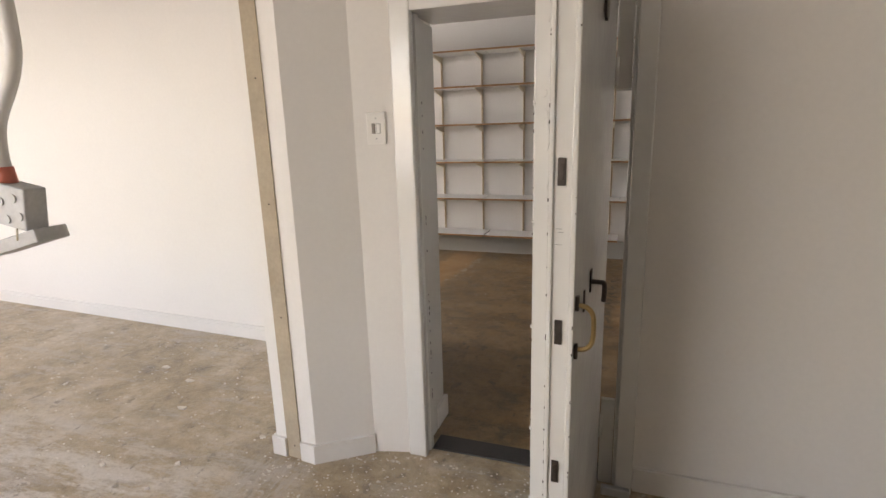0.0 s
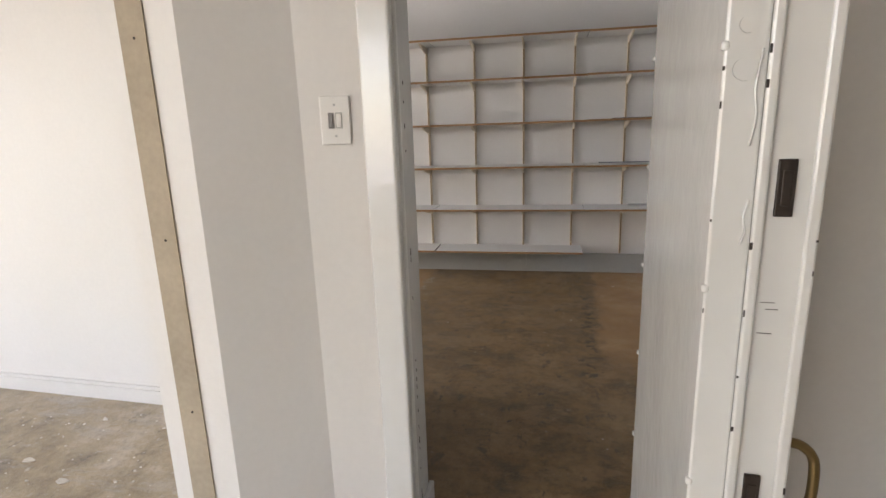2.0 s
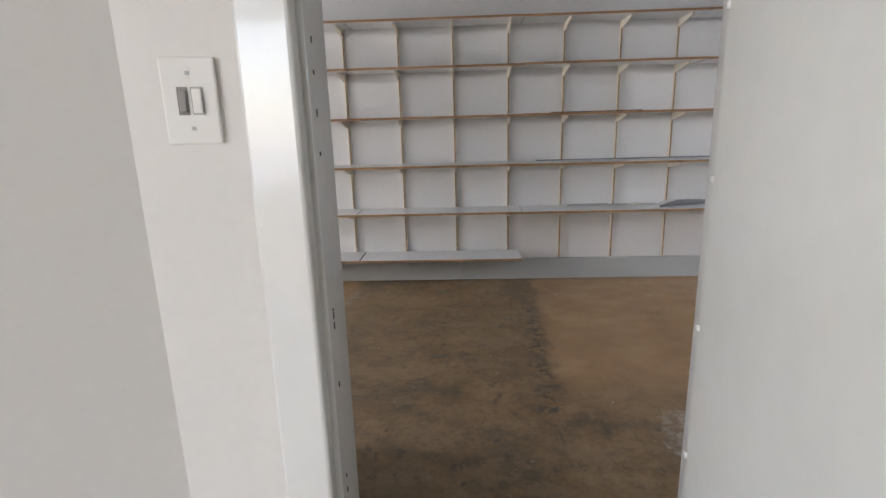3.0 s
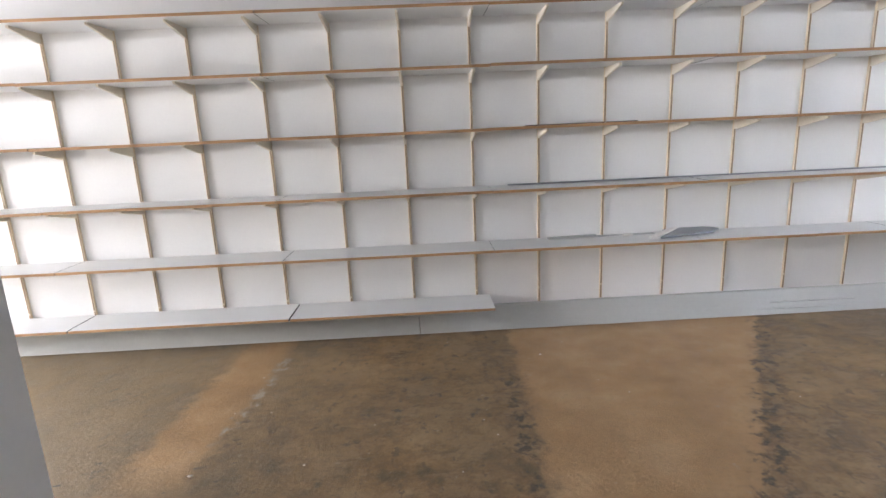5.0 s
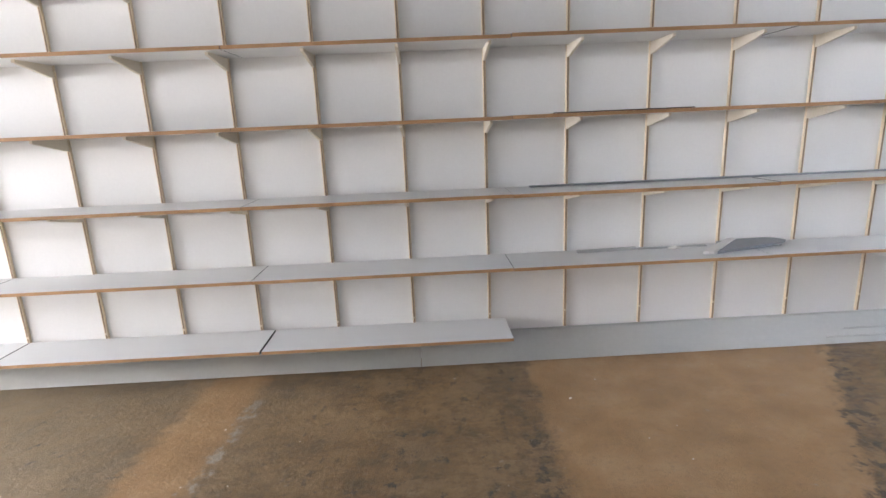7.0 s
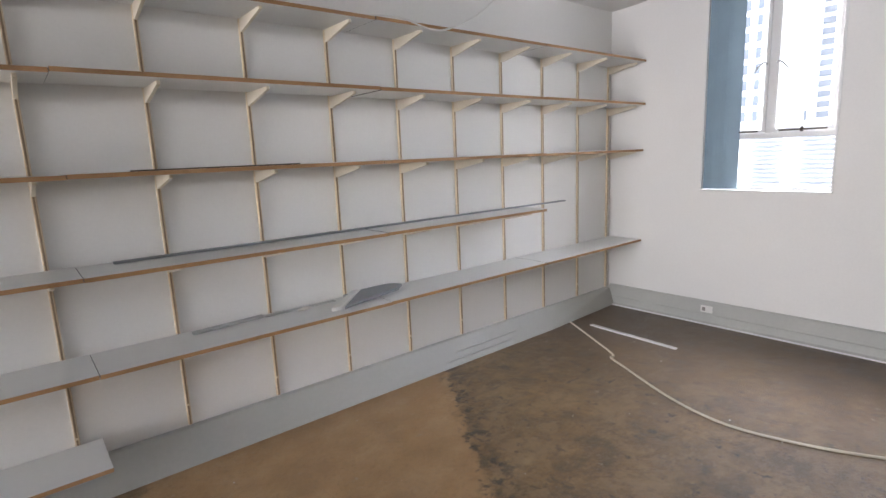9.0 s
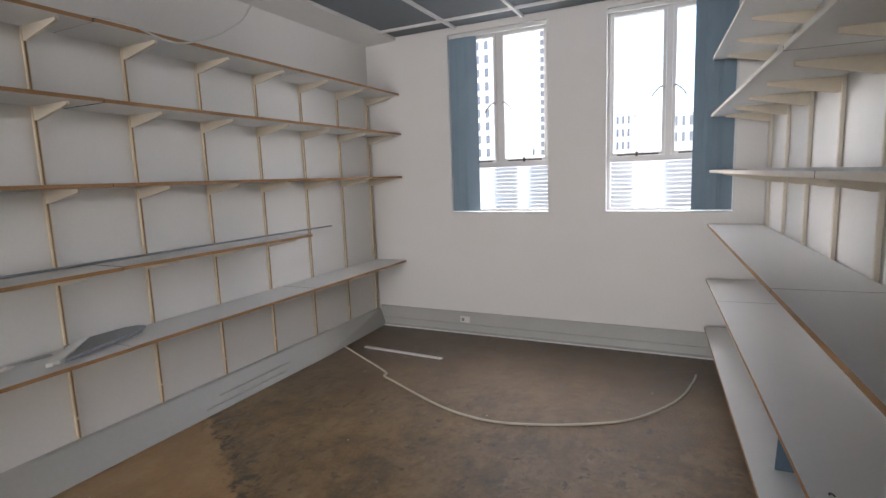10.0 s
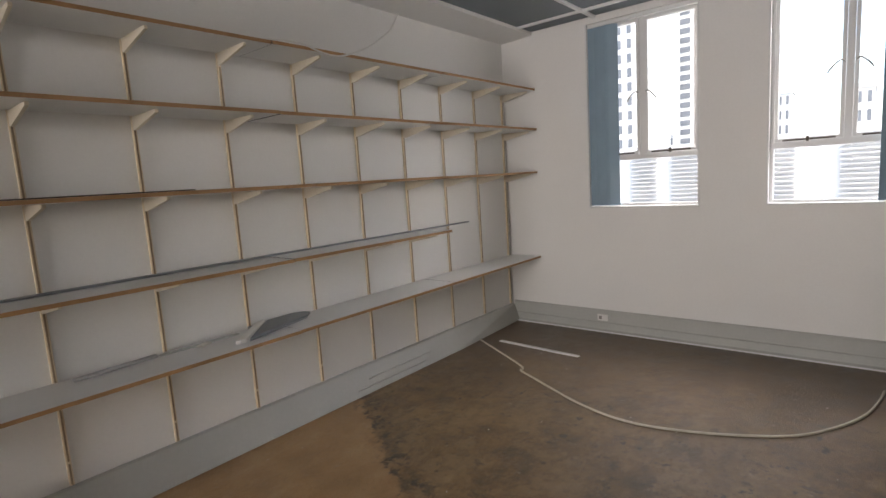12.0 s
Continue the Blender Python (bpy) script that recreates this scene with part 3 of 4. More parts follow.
lever = part("latch_lever", bm, IRON, leaf, "dark iron latch lever", True)
part("back_plate", B((0.0005, 0.0045, -0.412, -0.388, 0.925, 0.99), bevel=0.002), IRON, lever)
part("keyhole_cover", B((0.0005, 0.005, -0.522, -0.508, 0.905, 0.965), bevel=0.002), IRON, leaf)
bm = bmesh.new()
tube(bm, [(0.0005, -0.30, 1.685), (0.007, -0.30, 1.685)], 0.034, 20)
part("spyhole_rose", bm, IRON, leaf)
random.seed(8)
for z in (0.10, 0.32, 0.555, 0.785, 1.015, 1.25, 1.49, 1.73):
    part("paint_lump", B((-0.1055, -0.095, -0.002, 0.009, z, z + 0.012), bevel=0.003), GLOSS, leaf)
for z in (0.16, 0.41, 0.62, 0.90, 1.16, 1.43):
    part("paint_lump", B((-0.1045, -0.096, -0.662, -0.652, z, z + 0.010), bevel=0.003), GLOSS, leaf)
bm = bmesh.new()
for k in range(60):
    z, w, h = random.uniform(0.08, 1.7), random.uniform(0.001, 0.003), random.uniform(0.002, 0.009)
    x = random.choice((-0.0615, -0.0615, 0.001, -0.1005))
    yb = -0.6612 if x == -0.1005 else -0.6778
    box(bm, x - w / 2, x + w / 2, yb, yb + 0.0015, z, z + h)
part("paint_chips", bm, CHIP, leaf, "dark chips along the edges")
bm = bmesh.new()
for z, r in ((1.41, 0.012), (1.455, 0.009)):
    tube(bm, [(-0.08, -0.6622, z), (-0.08, -0.6601, z)], r, 14)
part("filled_holes", bm, GLOSS, leaf)
bm = bmesh.new()
for y0, z0, n in ((-0.6708, 1.155, 2), (-0.6708, 1.118, 1)):
    for k in range(n):
        box(bm, -0.045 + 0.006 * k, -0.030 + 0.004 * k, y0 - 0.0006, y0, z0 - 0.008 * k, z0 - 0.008 * k + 0.0007)
part("scratches", bm, CHIP, leaf, "thin dark scratches")
for z, h in ((1.33, 0.10), (1.60, 0.07), (1.22, 0.05)):
    bm = bmesh.new()
    tube(bm, smooth_path([(-0.064, -0.6612, z + h), (-0.068, -0.6614, z + h * 0.6), (-0.065, -0.6614, z + h * 0.3), (-0.069, -0.6612, z)], 4), 0.0013, 6)
    part("paint_run", bm, GLOSS, leaf, "thick run of enamel", True)
for z in (0.22, 1.5):
    bm = bmesh.new()
    tube(bm, [(0.004, 0.006, z), (0.004, 0.006, z + 0.09)], 0.007, 10)
    part("hinge", bm, GLOSS, leaf, "painted hinge knuckle", True)
leaf.matrix_basis = DOOR
stopper = B((-0.335, -0.232, 2.240, 2.264, 0.0, 0.035), bevel=0.004)
solo("floor_catch", stopper, STEEL, "worn metal door catch at the foot of the frame", "door catch")

# ---- light switch ----
sw = thing("light_switch", (-1.21, 2.215, 1.303), "white plastic two-gang light switch on the wall", "light switch")


def on_wall(bm, a, z0, z1, proud, base=0.0, bevel=0.0):
    """A small box against the switch wall, a0..a1 along it."""
    p = Vector((-1.288, 2.236)), Vector((-1.103, 2.283))
    d = (p[1] - p[0]).normalized()
    nrm = Vector((d.y, -d.x))
    q = [p[0] + d * a[0] + nrm * base, p[0] + d * a[0] + nrm * proud, p[0] + d * a[1] + nrm * proud, p[0] + d * a[1] + nrm * base]
    prism(bm, [tuple(v) for v in q], z0, z1, bevel)


def wall_part(name, mat, parent, *args, **kw):
    bm = bmesh.new()
    on_wall(bm, *args, **kw)
    return part(name, bm, mat, parent)


wall_part("plate", PLASTIC, sw, (0.050, 0.123), 1.329, 1.447, 0.009, bevel=0.003)
wall_part("rocker_surround", GREY_ROCKER, sw, (0.070, 0.084), 1.369, 1.407, 0.0105, 0.0092)
wall_part("rocker", GREY_ROCKER, sw, (0.072, 0.082), 1.373, 1.403, 0.014, 0.0107, bevel=0.002)
wall_part("rocker_surround", SKIRT_GREY, sw, (0.088, 0.104), 1.369, 1.407, 0.0105, 0.0092)
wall_part("rocker", PLASTIC, sw, (0.0895, 0.1025), 1.371, 1.405, 0.014, 0.0107, bevel=0.002)
for z in (1.348, 1.423):
    wall_part("screw", STEEL, sw, (0.084, 0.089), z, z + 0.005, 0.0105, 0.0092)

# ---- hanging conduit box ----
jb = thing("hanging_junction_box", (-2.2, 1.6, 1.0), "grey steel junction box hanging from a white conduit", "junction box")
bm = bmesh.new()
tube(bm, smooth_path([(-2.10, 1.6, FRONT_CEILING), (-2.10, 1.6, 2.2), (-2.09, 1.6, 1.75), (-2.12, 1.6, 1.6), (-2.235, 1.6, 1.45), (-2.262, 1.6, 1.36), (-2.262, 1.6, 1.29)], 6), 0.022, 12)
part("conduit", bm, CONDUIT, jb, "white bent conduit", True)
bm = bmesh.new()
tube(bm, [(-2.262, 1.6, 1.30), (-2.26, 1.6, 1.245)], [0.026, 0.030], 14)
part("coupling", bm, RED, jb, "red plastic coupling", True)
bm = B((-2.29, -2.15, 1.565, 1.64, 1.10, 1.243), bevel=0.006)
bmesh.ops.rotate(bm, verts=bm.verts, cent=(-2.22, 1.6, 1.17), matrix=Matrix.Rotation(radians(10), 3, "Y"))
bx = part("box", bm, STEEL, jb)
for x, z in ((-2.19, 1.20), (-2.175, 1.14), (-2.255, 1.19), (-2.24, 1.13)):
    bm = bmesh.new()
    tube(bm, [(x, 1.564, z), (x, 1.560, z)], 0.014, 14)
    part("knockout", bm, STEEL, bx)
bm = B((-2.42, -2.10, 1.55, 1.66, 1.03, 1.075), bevel=0.004)
bmesh.ops.rotate(bm, verts=bm.verts, cent=(-2.22, 1.6, 1.06), matrix=Matrix.Rotation(radians(-14), 3, "Y"))
part("channel", bm, STEEL, jb, "bent galvanised channel under the box")
bm = bmesh.new()
tube(bm, smooth_path([(-2.19, 1.555, 1.10), (-2.17, 1.54, 1.085), (-2.185, 1.545, 1.065)], 4), 0.003, 6)
part("wire", bm, CABLE, jb)

# ---- shelving along the north wall ----


def upright(x, top, bottom, y, levels, side, label, depth=0.275):
    """A slotted upright with one bracket under each shelf; side -1 faces the door, 1 faces the north wall."""
    th = thing("shelf_upright", (x, y, bottom), label, "shelf upright", "shelf uprights")
    bm = bmesh.new()
    a, c = sorted((y, y + side * 0.016))
    box(bm, x - 0.009, x + 0.009, a, c, bottom, top, 0.002)
    part("channel", bm, UPRIGHT if side < 0 else PALE_UPRIGHT, th)
    # slot laid on as a thin strip; on the north wall its brown is painted shadow
    bm = bmesh.new()
    a, c = sorted((y + side * 0.0162, y + side * 0.0172))
    for z0, z1 in ((bottom + 0.004, bottom + 0.10), (bottom + 0.112, top - 0.01)):
        box(bm, x - 0.0038, x + 0.0038, a, c, z0, z1)
    part("slot", bm, SLOT if side < 0 else PALE_UPRIGHT, th)
    for z in levels:
        z -= 0.0185
        bm = bmesh.new()
        y1, y2 = y + side * 0.018, y + side * depth
        prof = [(y1, z), (y2, z), (y2, z - 0.014), (y1 + side * 0.02, z - 0.062), (y1, z - 0.062)]
        extrude_profile(bm, prof, 0, x - 0.007, x + 0.007)
        part("bracket", bm, BRACKET, th, "cream triangular shelf bracket")
    return th


UP = "tan slotted shelf upright fixed to the white wall"
for k in range(-9, 9):
    x = 0.45 * k
    if x > EAST - 0.03:
        continue
    lev = [z for i, z in enumerate(LEVELS) if not (i == 0 and x > -0.3) and not (i == 2 and x > 2.36)]
    upright(x if k < 8 else 3.585, 2.10, 0.162, BACK, lev, -1, UP)

random.seed(3)


def shelf(x0, x1, y_back, y_front, z, group, label, edge=None):
    """One white board with a raw front edge."""
    bm = bmesh.new()
    ya, yb = sorted((y_back, y_front))
    box(bm, x0, x1, ya, yb, z - 0.018, z, 0.0012)
    front = min(y_back, y_front) if y_front < y_back else max(y_back, y_front)
    paint(bm, lambda f: abs(f.calc_center_median().y - front) < 0.0015 and abs(f.normal.y) > 0.6, 1)
    # ends painted near-black to put the shade of the butt joints in colour
    paint(bm, lambda f: abs(f.normal.x) > 0.6, 2)
    return solo("shelf_board", bm, [BOARD, edge or EDGE, SLATE], label, "shelf board", group)


JOINTS = (-4.45, -3.14, -1.715, -0.355, 1.02, 2.36, 3.632)
for i, z in enumerate(LEVELS):
    for a, c in zip(JOINTS, JOINTS[1:]):
        off = random.uniform(-0.006, 0.006)
        d = random.uniform(-0.04, 0.04) if i not in (0, 1) else 0
        if i == 0 and a > -0.5:
            continue
        if i == 2 and a > 2.3:
            continue
        gap = 0.0045 if i == 0 else 0.0012
        shelf(a + gap, c - gap, BACK - 0.018, 5.685 + off, z + random.uniform(-0.002, 0.002), "north wall shelves",
              "white melamine shelf board with raw brown edge on brackets")

# loose things on the north shelves
cover = thing("metal_cover", (0.98, 5.85, 0.632), "grey folded sheet metal cover lying tilted on a shelf", "metal cover")


def tilted(pts, z, rise, thick):
    """A flat plate that rises from the front of the shelf towards the wall."""
    bm = bmesh.new()
    prism(bm, pts, z, z + thick, 0.002)
    for v in bm.verts:
        v.co.z += rise * (v.co.y - 5.745)
    return bm


part("plate", tilted([(0.755, 5.748), (1.18, 5.852), (1.226, 5.888), (1.205, 5.925), (1.15, 5.95), (0.975, 5.95)], 0.636, 0.075, 0.013), GREY_SHEET, cover)
part("front_fold", tilted([(0.755, 5.747), (1.18, 5.851), (1.18, 5.857), (0.755, 5.753)], 0.6325, 0.045, 0.004), GREY_SHEET, cover)
part("back_fold", B((0.985, 1.15, 5.943, 5.949, 0.632, 0.650), bevel=0.001), GREY_SHEET, cover)
solo("support_block", B((0.86, 0.93, 5.905, 5.955, 0.632, 0.655), bevel=0.002), GREY_SHEET, "grey block beside the metal cover", "metal block")
for dx in (0.0, 0.031):
    bm = tilted([(0.683 + dx, 5.757), (0.706 + dx, 5.750), (0.935 + dx, 5.938), (0.912 + dx, 5.945)], 0.633, 0.10, 0.018)
    solo("trunking_offcut", bm, PLASTIC, "white plastic trunking offcut leaning by the metal cover", "trunking offcut", "offcuts")
bm = bmesh.new()
prism(bm, [(0.045, 5.905), (0.045, 5.94), (0.39, 5.965), (0.39, 5.932)][::-1], 0.6335, 0.645, 0.002)
solo("metal_strip", bm, STEEL, "flat grey metal strip lying on a shelf", "metal strip")
solo("metal_strip", B((0.40, 0.80, 5.93, 5.96, 0.6315, 0.637), bevel=0.002), STEEL, "flat grey metal strip at the back of a shelf", "metal strip")
bm = bmesh.new()
tube(bm, [(0.56, 5.90, 0.64), (0.60, 5.89, 0.645), (0.63, 5.90, 0.64)], [0.006, 0.012, 0.006], 8)
solo("plaster_lump", bm, CRUMB, "small white lump of plaster on a shelf", "debris")
solo("long_rail", B((-0.225, 2.87, 5.915, 5.945, 1.0165, 1.026), bevel=0.002), GREY_SHEET, "long thin grey metal rail lying along a shelf", "metal rail")
solo("dark_rail", B((-0.15, 0.55, 5.69, 5.702, 1.4015, 1.407), bevel=0.001), IRON, "thin dark rail lying at the shelf edge", "metal rail")

# ---- shelving on the door wall, which runs slightly askew ----
TH = math.degrees(math.atan(0.0668))
for k in range(8):
    x = 0.32 + 0.45 * k
    th = upright(0, 2.12, 0.05, 0, RIGHT_LEVELS, 1, "cream slotted shelf upright on the door wall", 0.27)
    th.matrix_basis = pose(x * U, (inner_y(x) + 0.002) * U, 0.05 * U, 0, 0, TH)
RJ = {0: (0.0, 1.25, 3.60), 1: (0.0, 2.91, 3.60), 2: (0.0, 1.465, 3.60), 3: (0.0, 1.05, 2.98, 3.60), 4: (0.0, 1.46, 2.9, 3.60), 5: (0.0, 1.5, 3.60)}
for i, z in enumerate(RIGHT_LEVELS):
    for a, c in zip(RJ[i], RJ[i][1:]):
        b0 = shelf(a + 0.0025, c - 0.0025, 0.018, 0.345, z, "door wall shelves", "white melamine shelf board with cream edge on the door wall" if i > 2 else "white melamine shelf board on the door wall", PALE_EDGE if i > 2 else None)
        mid = (a + c) / 2
        b0.matrix_basis = pose(0, 0, 0, 0, 0, TH) @ Matrix.Translation(b0.location)
        b0.matrix_basis = Matrix.Translation((0, 2.637 * U, 0)) @ b0.matrix_basis
bm = B((1.665, 1.673, 2.79, 3.01, 0.252, 0.49), bevel=0.002)
tilt = Matrix.Rotation(radians(-14), 3, "Y")
bmesh.ops.rotate(bm, verts=bm.verts, cent=(1.669, 2.9, 0.252), matrix=tilt)
bmesh.ops.translate(bm, verts=bm.verts, vec=(0, 0, 0.002))
solo("blue_plate", bm, BLUE_PLATE, "blue-grey plate standing upright on a low shelf", "metal plate")

bm = bmesh.new()
tube(bm, smooth_path([(0.926, 2.990, 0.602), (0.934, 2.993, 0.602), (0.936, 2.999, 0.602), (0.929, 3.000, 0.602)], 4), 0.002, 6)
solo("bent_nail", bm, IRON, "small dark bent nail lying on a low shelf", "nail", smooth=True)

# ---- windows ----


def window(name, y0, y1, blind_at, label):
    z0, z1 = WZ
    w = thing(name, (EAST + 0.1, (y0 + y1) / 2, z0), label, "window", kind="structure")
    xa, xb = EAST + 0.075, EAST + 0.115
    ym, zt = (y0 + y1) / 2, 1.46
    fr = part("window_frame", B((xa, xb, y0, y0 + 0.03, z0, z1), (xa, xb, y1 - 0.03, y1, z0, z1), (xa, xb, y0 + 0.03, y1 - 0.03, z0, z0 + 0.03), (xa, xb, y0 + 0.03, y1 - 0.03, z1 - 0.03, z1)), FRAME, w)
    part("transom", B((xa - 0.004, xb, y0 + 0.03, y1 - 0.03, zt - 0.02, zt + 0.02)), FRAME, w)
    part("mullion", B((xa - 0.004, xb, ym - 0.02, ym + 0.02, zt + 0.02, z1 - 0.03)), FRAME, w)
    for a, c in ((y0 + 0.032, ym - 0.022), (ym + 0.022, y1 - 0.032)):
        za, zb = zt + 0.022, z1 - 0.032
        s = part("casement", B((xa - 0.010, xb - 0.01, a, a + 0.022, za, zb), (xa - 0.010, xb - 0.01, c - 0.022, c, za, zb), (xa - 0.010, xb - 0.01, a + 0.022, c - 0.022, za, za + 0.022), (xa - 0.010, xb - 0.01, a + 0.022, c - 0.022, zb - 0.022, zb)), FRAME, w)
        g = part("pane", B((xa + 0.012, xa + 0.016, a + 0.022, c - 0.022, za + 0.022, zb - 0.022)), GLASS, s)
        g.visible_shadow = False
        # peg stay along the foot of the casement
        st = part("stay", B((xa - 0.028, xa - 0.022, a + 0.04, c - 0.05, za + 0.004, za + 0.014)), IRON, s)
        mid = (a + c) / 2
        part("peg", B((xa - 0.030, xa - 0.012, mid - 0.008, mid + 0.008, za - 0.006, za + 0.03), bevel=0.002), IRON, st)
        # drooping catch handle
        side = 1 if a > ym else -1
        bm = bmesh.new()
        yy = ym + side * 0.03
        tube(bm, smooth_path([(xa - 0.012, yy, 1.955), (xa - 0.03, yy + side * 0.02, 1.965), (xa - 0.032, yy + side * 0.06, 1.93), (xa - 0.032, yy + side * 0.085, 1.895)], 4), 0.006, 8)
        part("catch", bm, STEEL, s, "steel catch handle", True)
    g = part("pane", B((xa + 0.018, xa + 0.022, y0 + 0.03, y1 - 0.03, z0 + 0.03, zt - 0.02)), GLASS, w)
    g.visible_shadow = False
    part("window_sill", B((EAST - 0.012, xa, y0 + 0.001, y1 - 0.001, z0, z0 + 0.012), bevel=0.003), FRAME, w)
    # reveal trim, a thin painted bead
    part("reveal_bead", B((EAST - 0.008, EAST + 0.02, y0 - 0.0, y0 + 0.012, z0 + 0.012, z1), (EAST - 0.008, EAST + 0.02, y1 - 0.012, y1, z0 + 0.012, z1)), FRAME, w)
    # vertical blind drawn to one side
    b = thing("vertical_blind", (EAST + 0.04, blind_at[0], z0), "blue-grey fabric vertical blind drawn to one side", "blind", "window blinds")
    n = 7
    for k in range(n):
        t = blind_at[0] + (blind_at[1] - blind_at[0]) * (k + 0.5) / n
        bm = B((-0.0012, 0.0012, -0.040, 0.040, 0, z1 - z0 - 0.05))
        bmesh.ops.rotate(bm, verts=bm.verts, cent=(0, 0, 0), matrix=Matrix.Rotation(radians(24 + 9 * math.sin(k * 2.1)), 3, "Z"))
        bmesh.ops.translate(bm, verts=bm.verts, vec=(EAST + 0.035, t, z0 + 0.018))
        part("slat", bm, BLIND, b)
    part("head_rail", B((EAST + 0.015, EAST + 0.050, y0 + 0.014, y1 - 0.014, z1 - 0.031, z1 - 0.003)), FRAME, b)
    return w


window("window_1", W1[0], W1[1], (4.985, 5.175), "tall white steel casement window with two lights")
window("window_2", W2[0], W2[1], (3.095, 3.31), "tall white steel casement window beside the shelves")

# ---- small fittings ----
so = thing("wall_socket", (EAST - 0.02, 5.10, 0.10), "small white socket outlet on the skirting", "socket")
part("plate", B((EAST - 0.034, EAST - 0.0205, 5.06, 5.15, 0.095, 0.150), bevel=0.003), SKIRT_WHITE, so)
part("button", B((EAST - 0.039, EAST - 0.0342, 5.11, 5.135, 0.108, 0.137), bevel=0.002), GREY_ROCKER, so)
bm = bmesh.new()
tube(bm, smooth_path([(2.95, 5.975, 0.03), (2.93, 5.93, 0.008), (2.75, 5.62, 0.007), (2.54, 5.27, 0.007), (2.47, 5.235, 0.007), (2.40, 5.10, 0.007), (2.22, 4.75, 0.007), (2.13, 4.50, 0.007), (2.11, 4.28, 0.007), (2.17, 4.03, 0.007), (2.27, 3.80, 0.007), (2.40, 3.60, 0.007), (2.60, 3.45, 0.007), (2.82, 3.345, 0.007), (3.05, 3.29, 0.007), (3.22, 3.265, 0.007)], 6), 0.007, 8)
solo("loose_cable", bm, CABLE, "loose cream cable lying in a curve on the floor", "cable", smooth=True)
bm = bmesh.new()
prism(bm, [(2.955, 5.735), (2.915, 5.01), (2.945, 5.005), (2.99, 5.73)], 0.0, 0.010, 0.002)
solo("floor_batten", bm, TBAR, "pale flat strip lying on the concrete floor", "strip")
bm = bmesh.new()
tube(bm, smooth_path([(2.29, 6.0, 2.565), (2.22, 5.955, 2.52), (2.07, 5.87, 2.40), (1.918, 5.80, 2.308), (1.725, 5.72, 2.205), (1.575, 5.672, 2.14), (1.417, 5.652, 2.088), (1.303, 5.648, 2.088), (1.19, 5.655, 2.115), (1.08, 5.69, 2.128), (0.90, 5.78, 2.127)], 6), 0.005, 8)
solo("wall_cable", bm, CONDUIT, "thin white cable looping down from the ceiling over a shelf edge", "cable", smooth=True)
for dy, z in ((0.0, 0.035), (0.0, 0.075)):
    solo("trunking_offcut", B((1.45 + z * 3, 2.15 + z * 2, BACK - 0.135 + z * 0.66, BACK - 0.125 + z * 0.66, z, z + 0.008)), SKIRT_GREY, "thin grey strip against the skirting", "strip", "skirting strips")

# plaster crumbs and flakes
random.seed(11)


def crumbs(name, n, area, size, label):
    bm = bmesh.new()
    for _ in range(n):
        x, y = random.uniform(area[0], area[1]), random.uniform(area[2], area[3])
        s = size * random.uniform(0.4, 1.0) * (2.2 if random.random() < 0.06 else 1)
        a = random.uniform(0, 6.28)
        m = random.randint(4, 6)
        lo, hi = [], []
        for k in range(m):
            r = s * random.uniform(0.5, 1.0)
            q = a + 2 * math.pi * k / m
            p = (x + r * math.cos(q) * 1.3, y + r * math.sin(q))
            lo.append(bm.verts.new((*p, 0.0003)))
            hi.append(bm.verts.new((x + (p[0] - x) * 0.7, y + (p[1] - y) * 0.7, s * random.uniform(0.2, 0.7))))
        bm.faces.new(hi)
        for k in range(m):
            bm.faces.new((lo[k], lo[(k + 1) % m], hi[(k + 1) % m], hi[k]))
    return solo(name, bm, CRUMB, label, "debris", kind="stuff")


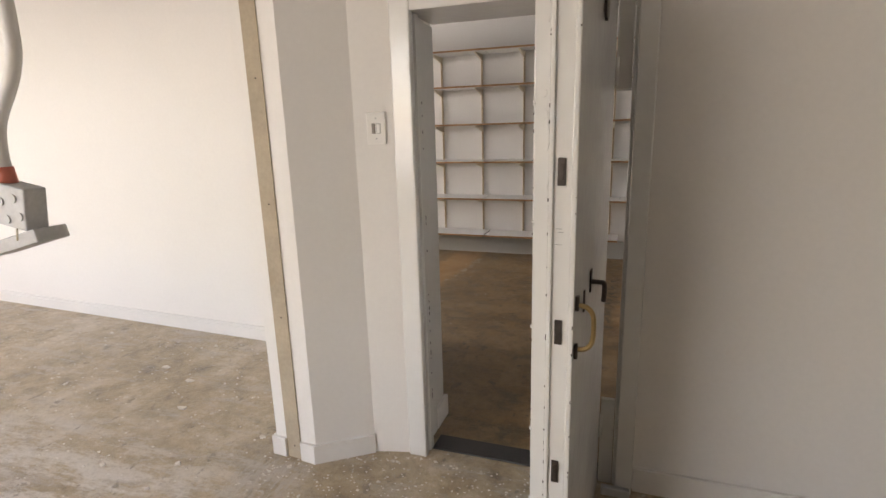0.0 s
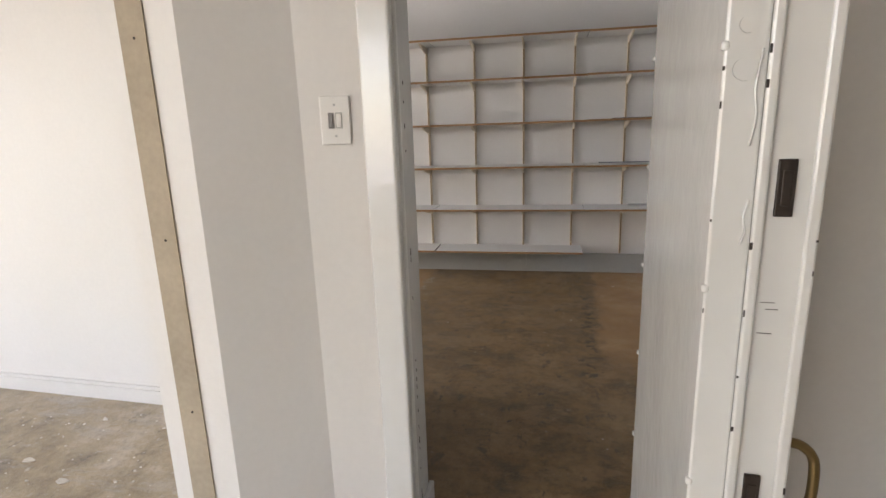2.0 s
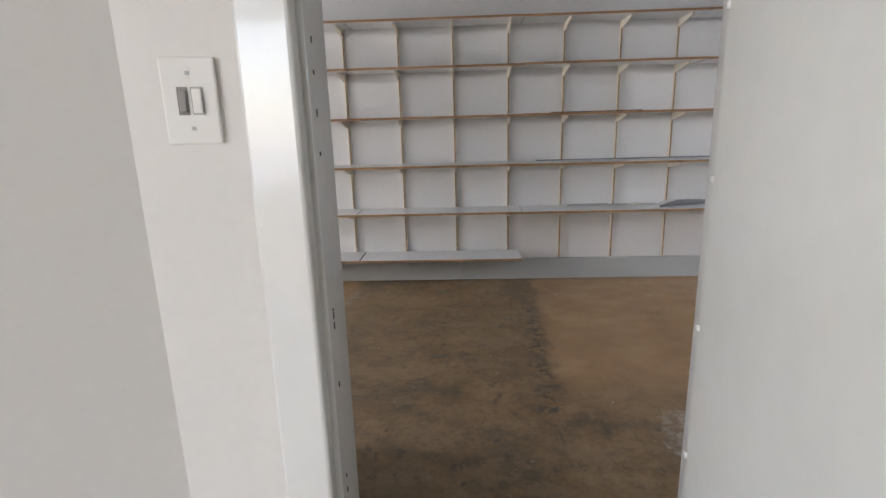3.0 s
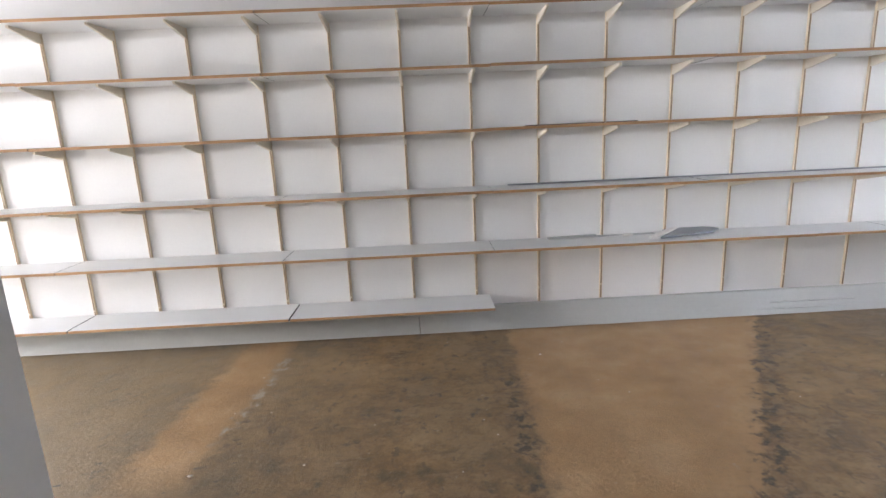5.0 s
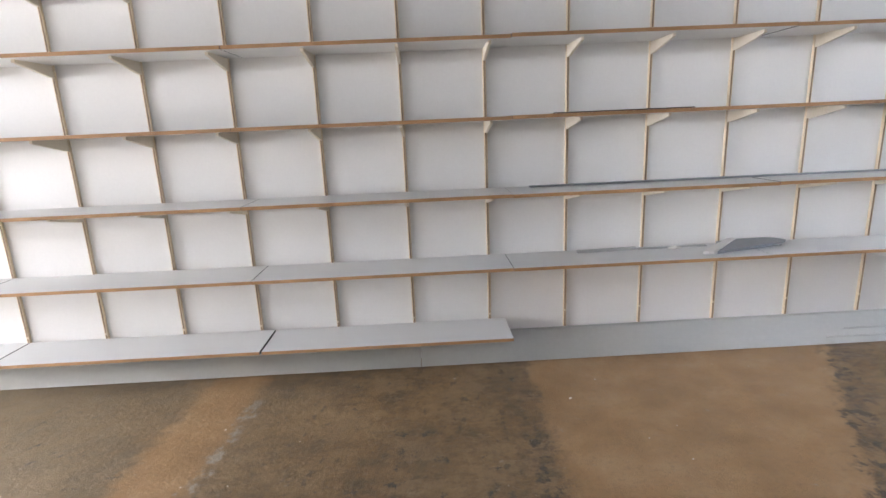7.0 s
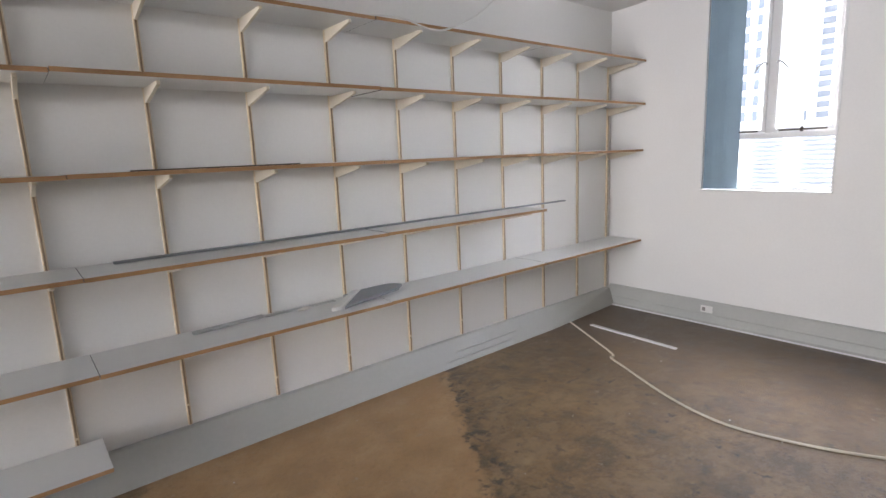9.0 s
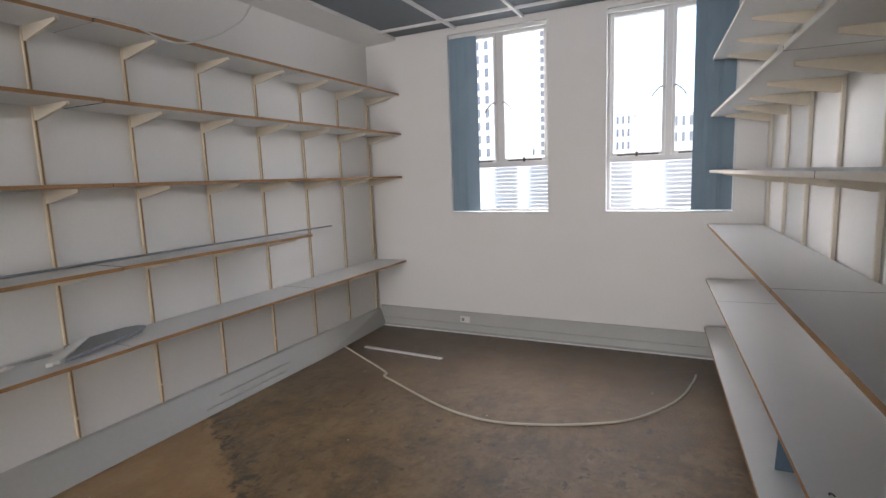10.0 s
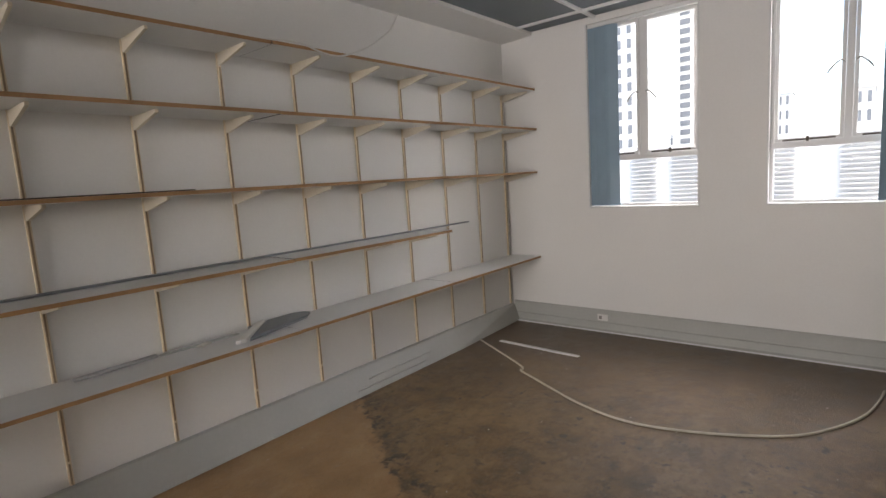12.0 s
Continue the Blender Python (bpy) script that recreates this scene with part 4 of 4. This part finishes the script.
crumbs("plaster_debris", 700, (-5.5, -1.75, 0.9, 3.05), 0.008, "white plaster crumbs scattered on the dusty floor")
crumbs("plaster_debris", 520, (-1.75, -0.42, 1.80, 2.255), 0.006, "plaster crumbs swept along the foot of the wall")
crumbs("plaster_debris", 70, (-2.8, 3.2, 2.7, 5.8), 0.006, "sparse white crumbs on the store room floor")
for x, y, a in ((-2.62, 2.52, 0.3), (-2.42, 2.27, 1.0), (-2.9, 2.62, 2.0)):
    bm = bmesh.new()
    prism(bm, [(x + 0.032 * math.cos(a + q) * w, y + 0.018 * math.sin(a + q) * w) for q, w in ((0, 1), (1.2, 0.8), (2.1, 1.1), (3.3, 0.9), (4.4, 1), (5.4, 0.7))], 0, 0.007, 0.002)
    solo("plaster_flake", bm, CRUMB, "white flake of plaster on the dusty floor", "plaster flake", "plaster flakes")

# ---- city outside the windows ----
solo("ground", B((-400, 900, -900, 900, -15.5, -15)), GROUND, "hazy street level far below the windows", "ground", kind="structure")


def building(x, y0, y1, z1, depth, cols, rows, label, z_low=-14.9):
    h = thing("office_building", (x + depth / 2, (y0 + y1) / 2, z_low), label, "building", "city buildings")
    part("wall", B((x, x + depth, y0, y1, z_low, z1)), FACADE, h)
    dy, zb = (y1 - y0) / cols, max(z_low, -4)
    dz = (z1 - zb) / rows
    for c in range(cols):
        for r in range(rows):
            part("window", B((x - 0.06, x - 0.02, y0 + dy * (c + 0.3), y0 + dy * (c + 0.7), zb + dz * (r + 0.2), zb + dz * (r + 0.8))), FACADE_DARK, h)
    part("roof", B((x - 0.2, x + depth + 0.2, y0 - 0.2, y1 + 0.2, z1, z1 + 0.5)), FACADE, h)
    return h


building(55, 22.7, 28.0, 45, 12, 5, 34, "pale concrete office tower with rows of small windows")
building(70, 20.3, 23.2, 40, 10, 1, 40, "slim tower banded with long windows")
building(90, 28.6, 33.4, 6.2, 12, 5, 4, "low pale office block behind the tower")
building(95, 13.4, 17.0, 11, 10, 4, 7, "hazy pale tower block far away")
building(80, 3.6, 6.4, 9, 10, 3, 6, "hazy pale office block far away")
# louvred plant building opposite
lv = thing("louvred_building", (12, 4, -14.9), "white rendered building with banks of horizontal louvres", "building")
part("wall", B((10, 14, -4, 12, -14.9, 1.75)), FACADE, lv)
for ya, yb in ((3.2, 3.78), (4.35, 4.9), (5.85, 6.35), (6.6, 7.1)):
    for k in range(16):
        z = 0.35 + 0.078 * k
        bm = bmesh.new()
        extrude_profile(bm, [(9.93, z), (9.99, z + 0.024), (9.99, z + 0.036), (9.93, z + 0.012)], 1, ya, yb)
        part("louvre", bm, LOUVRE, lv)
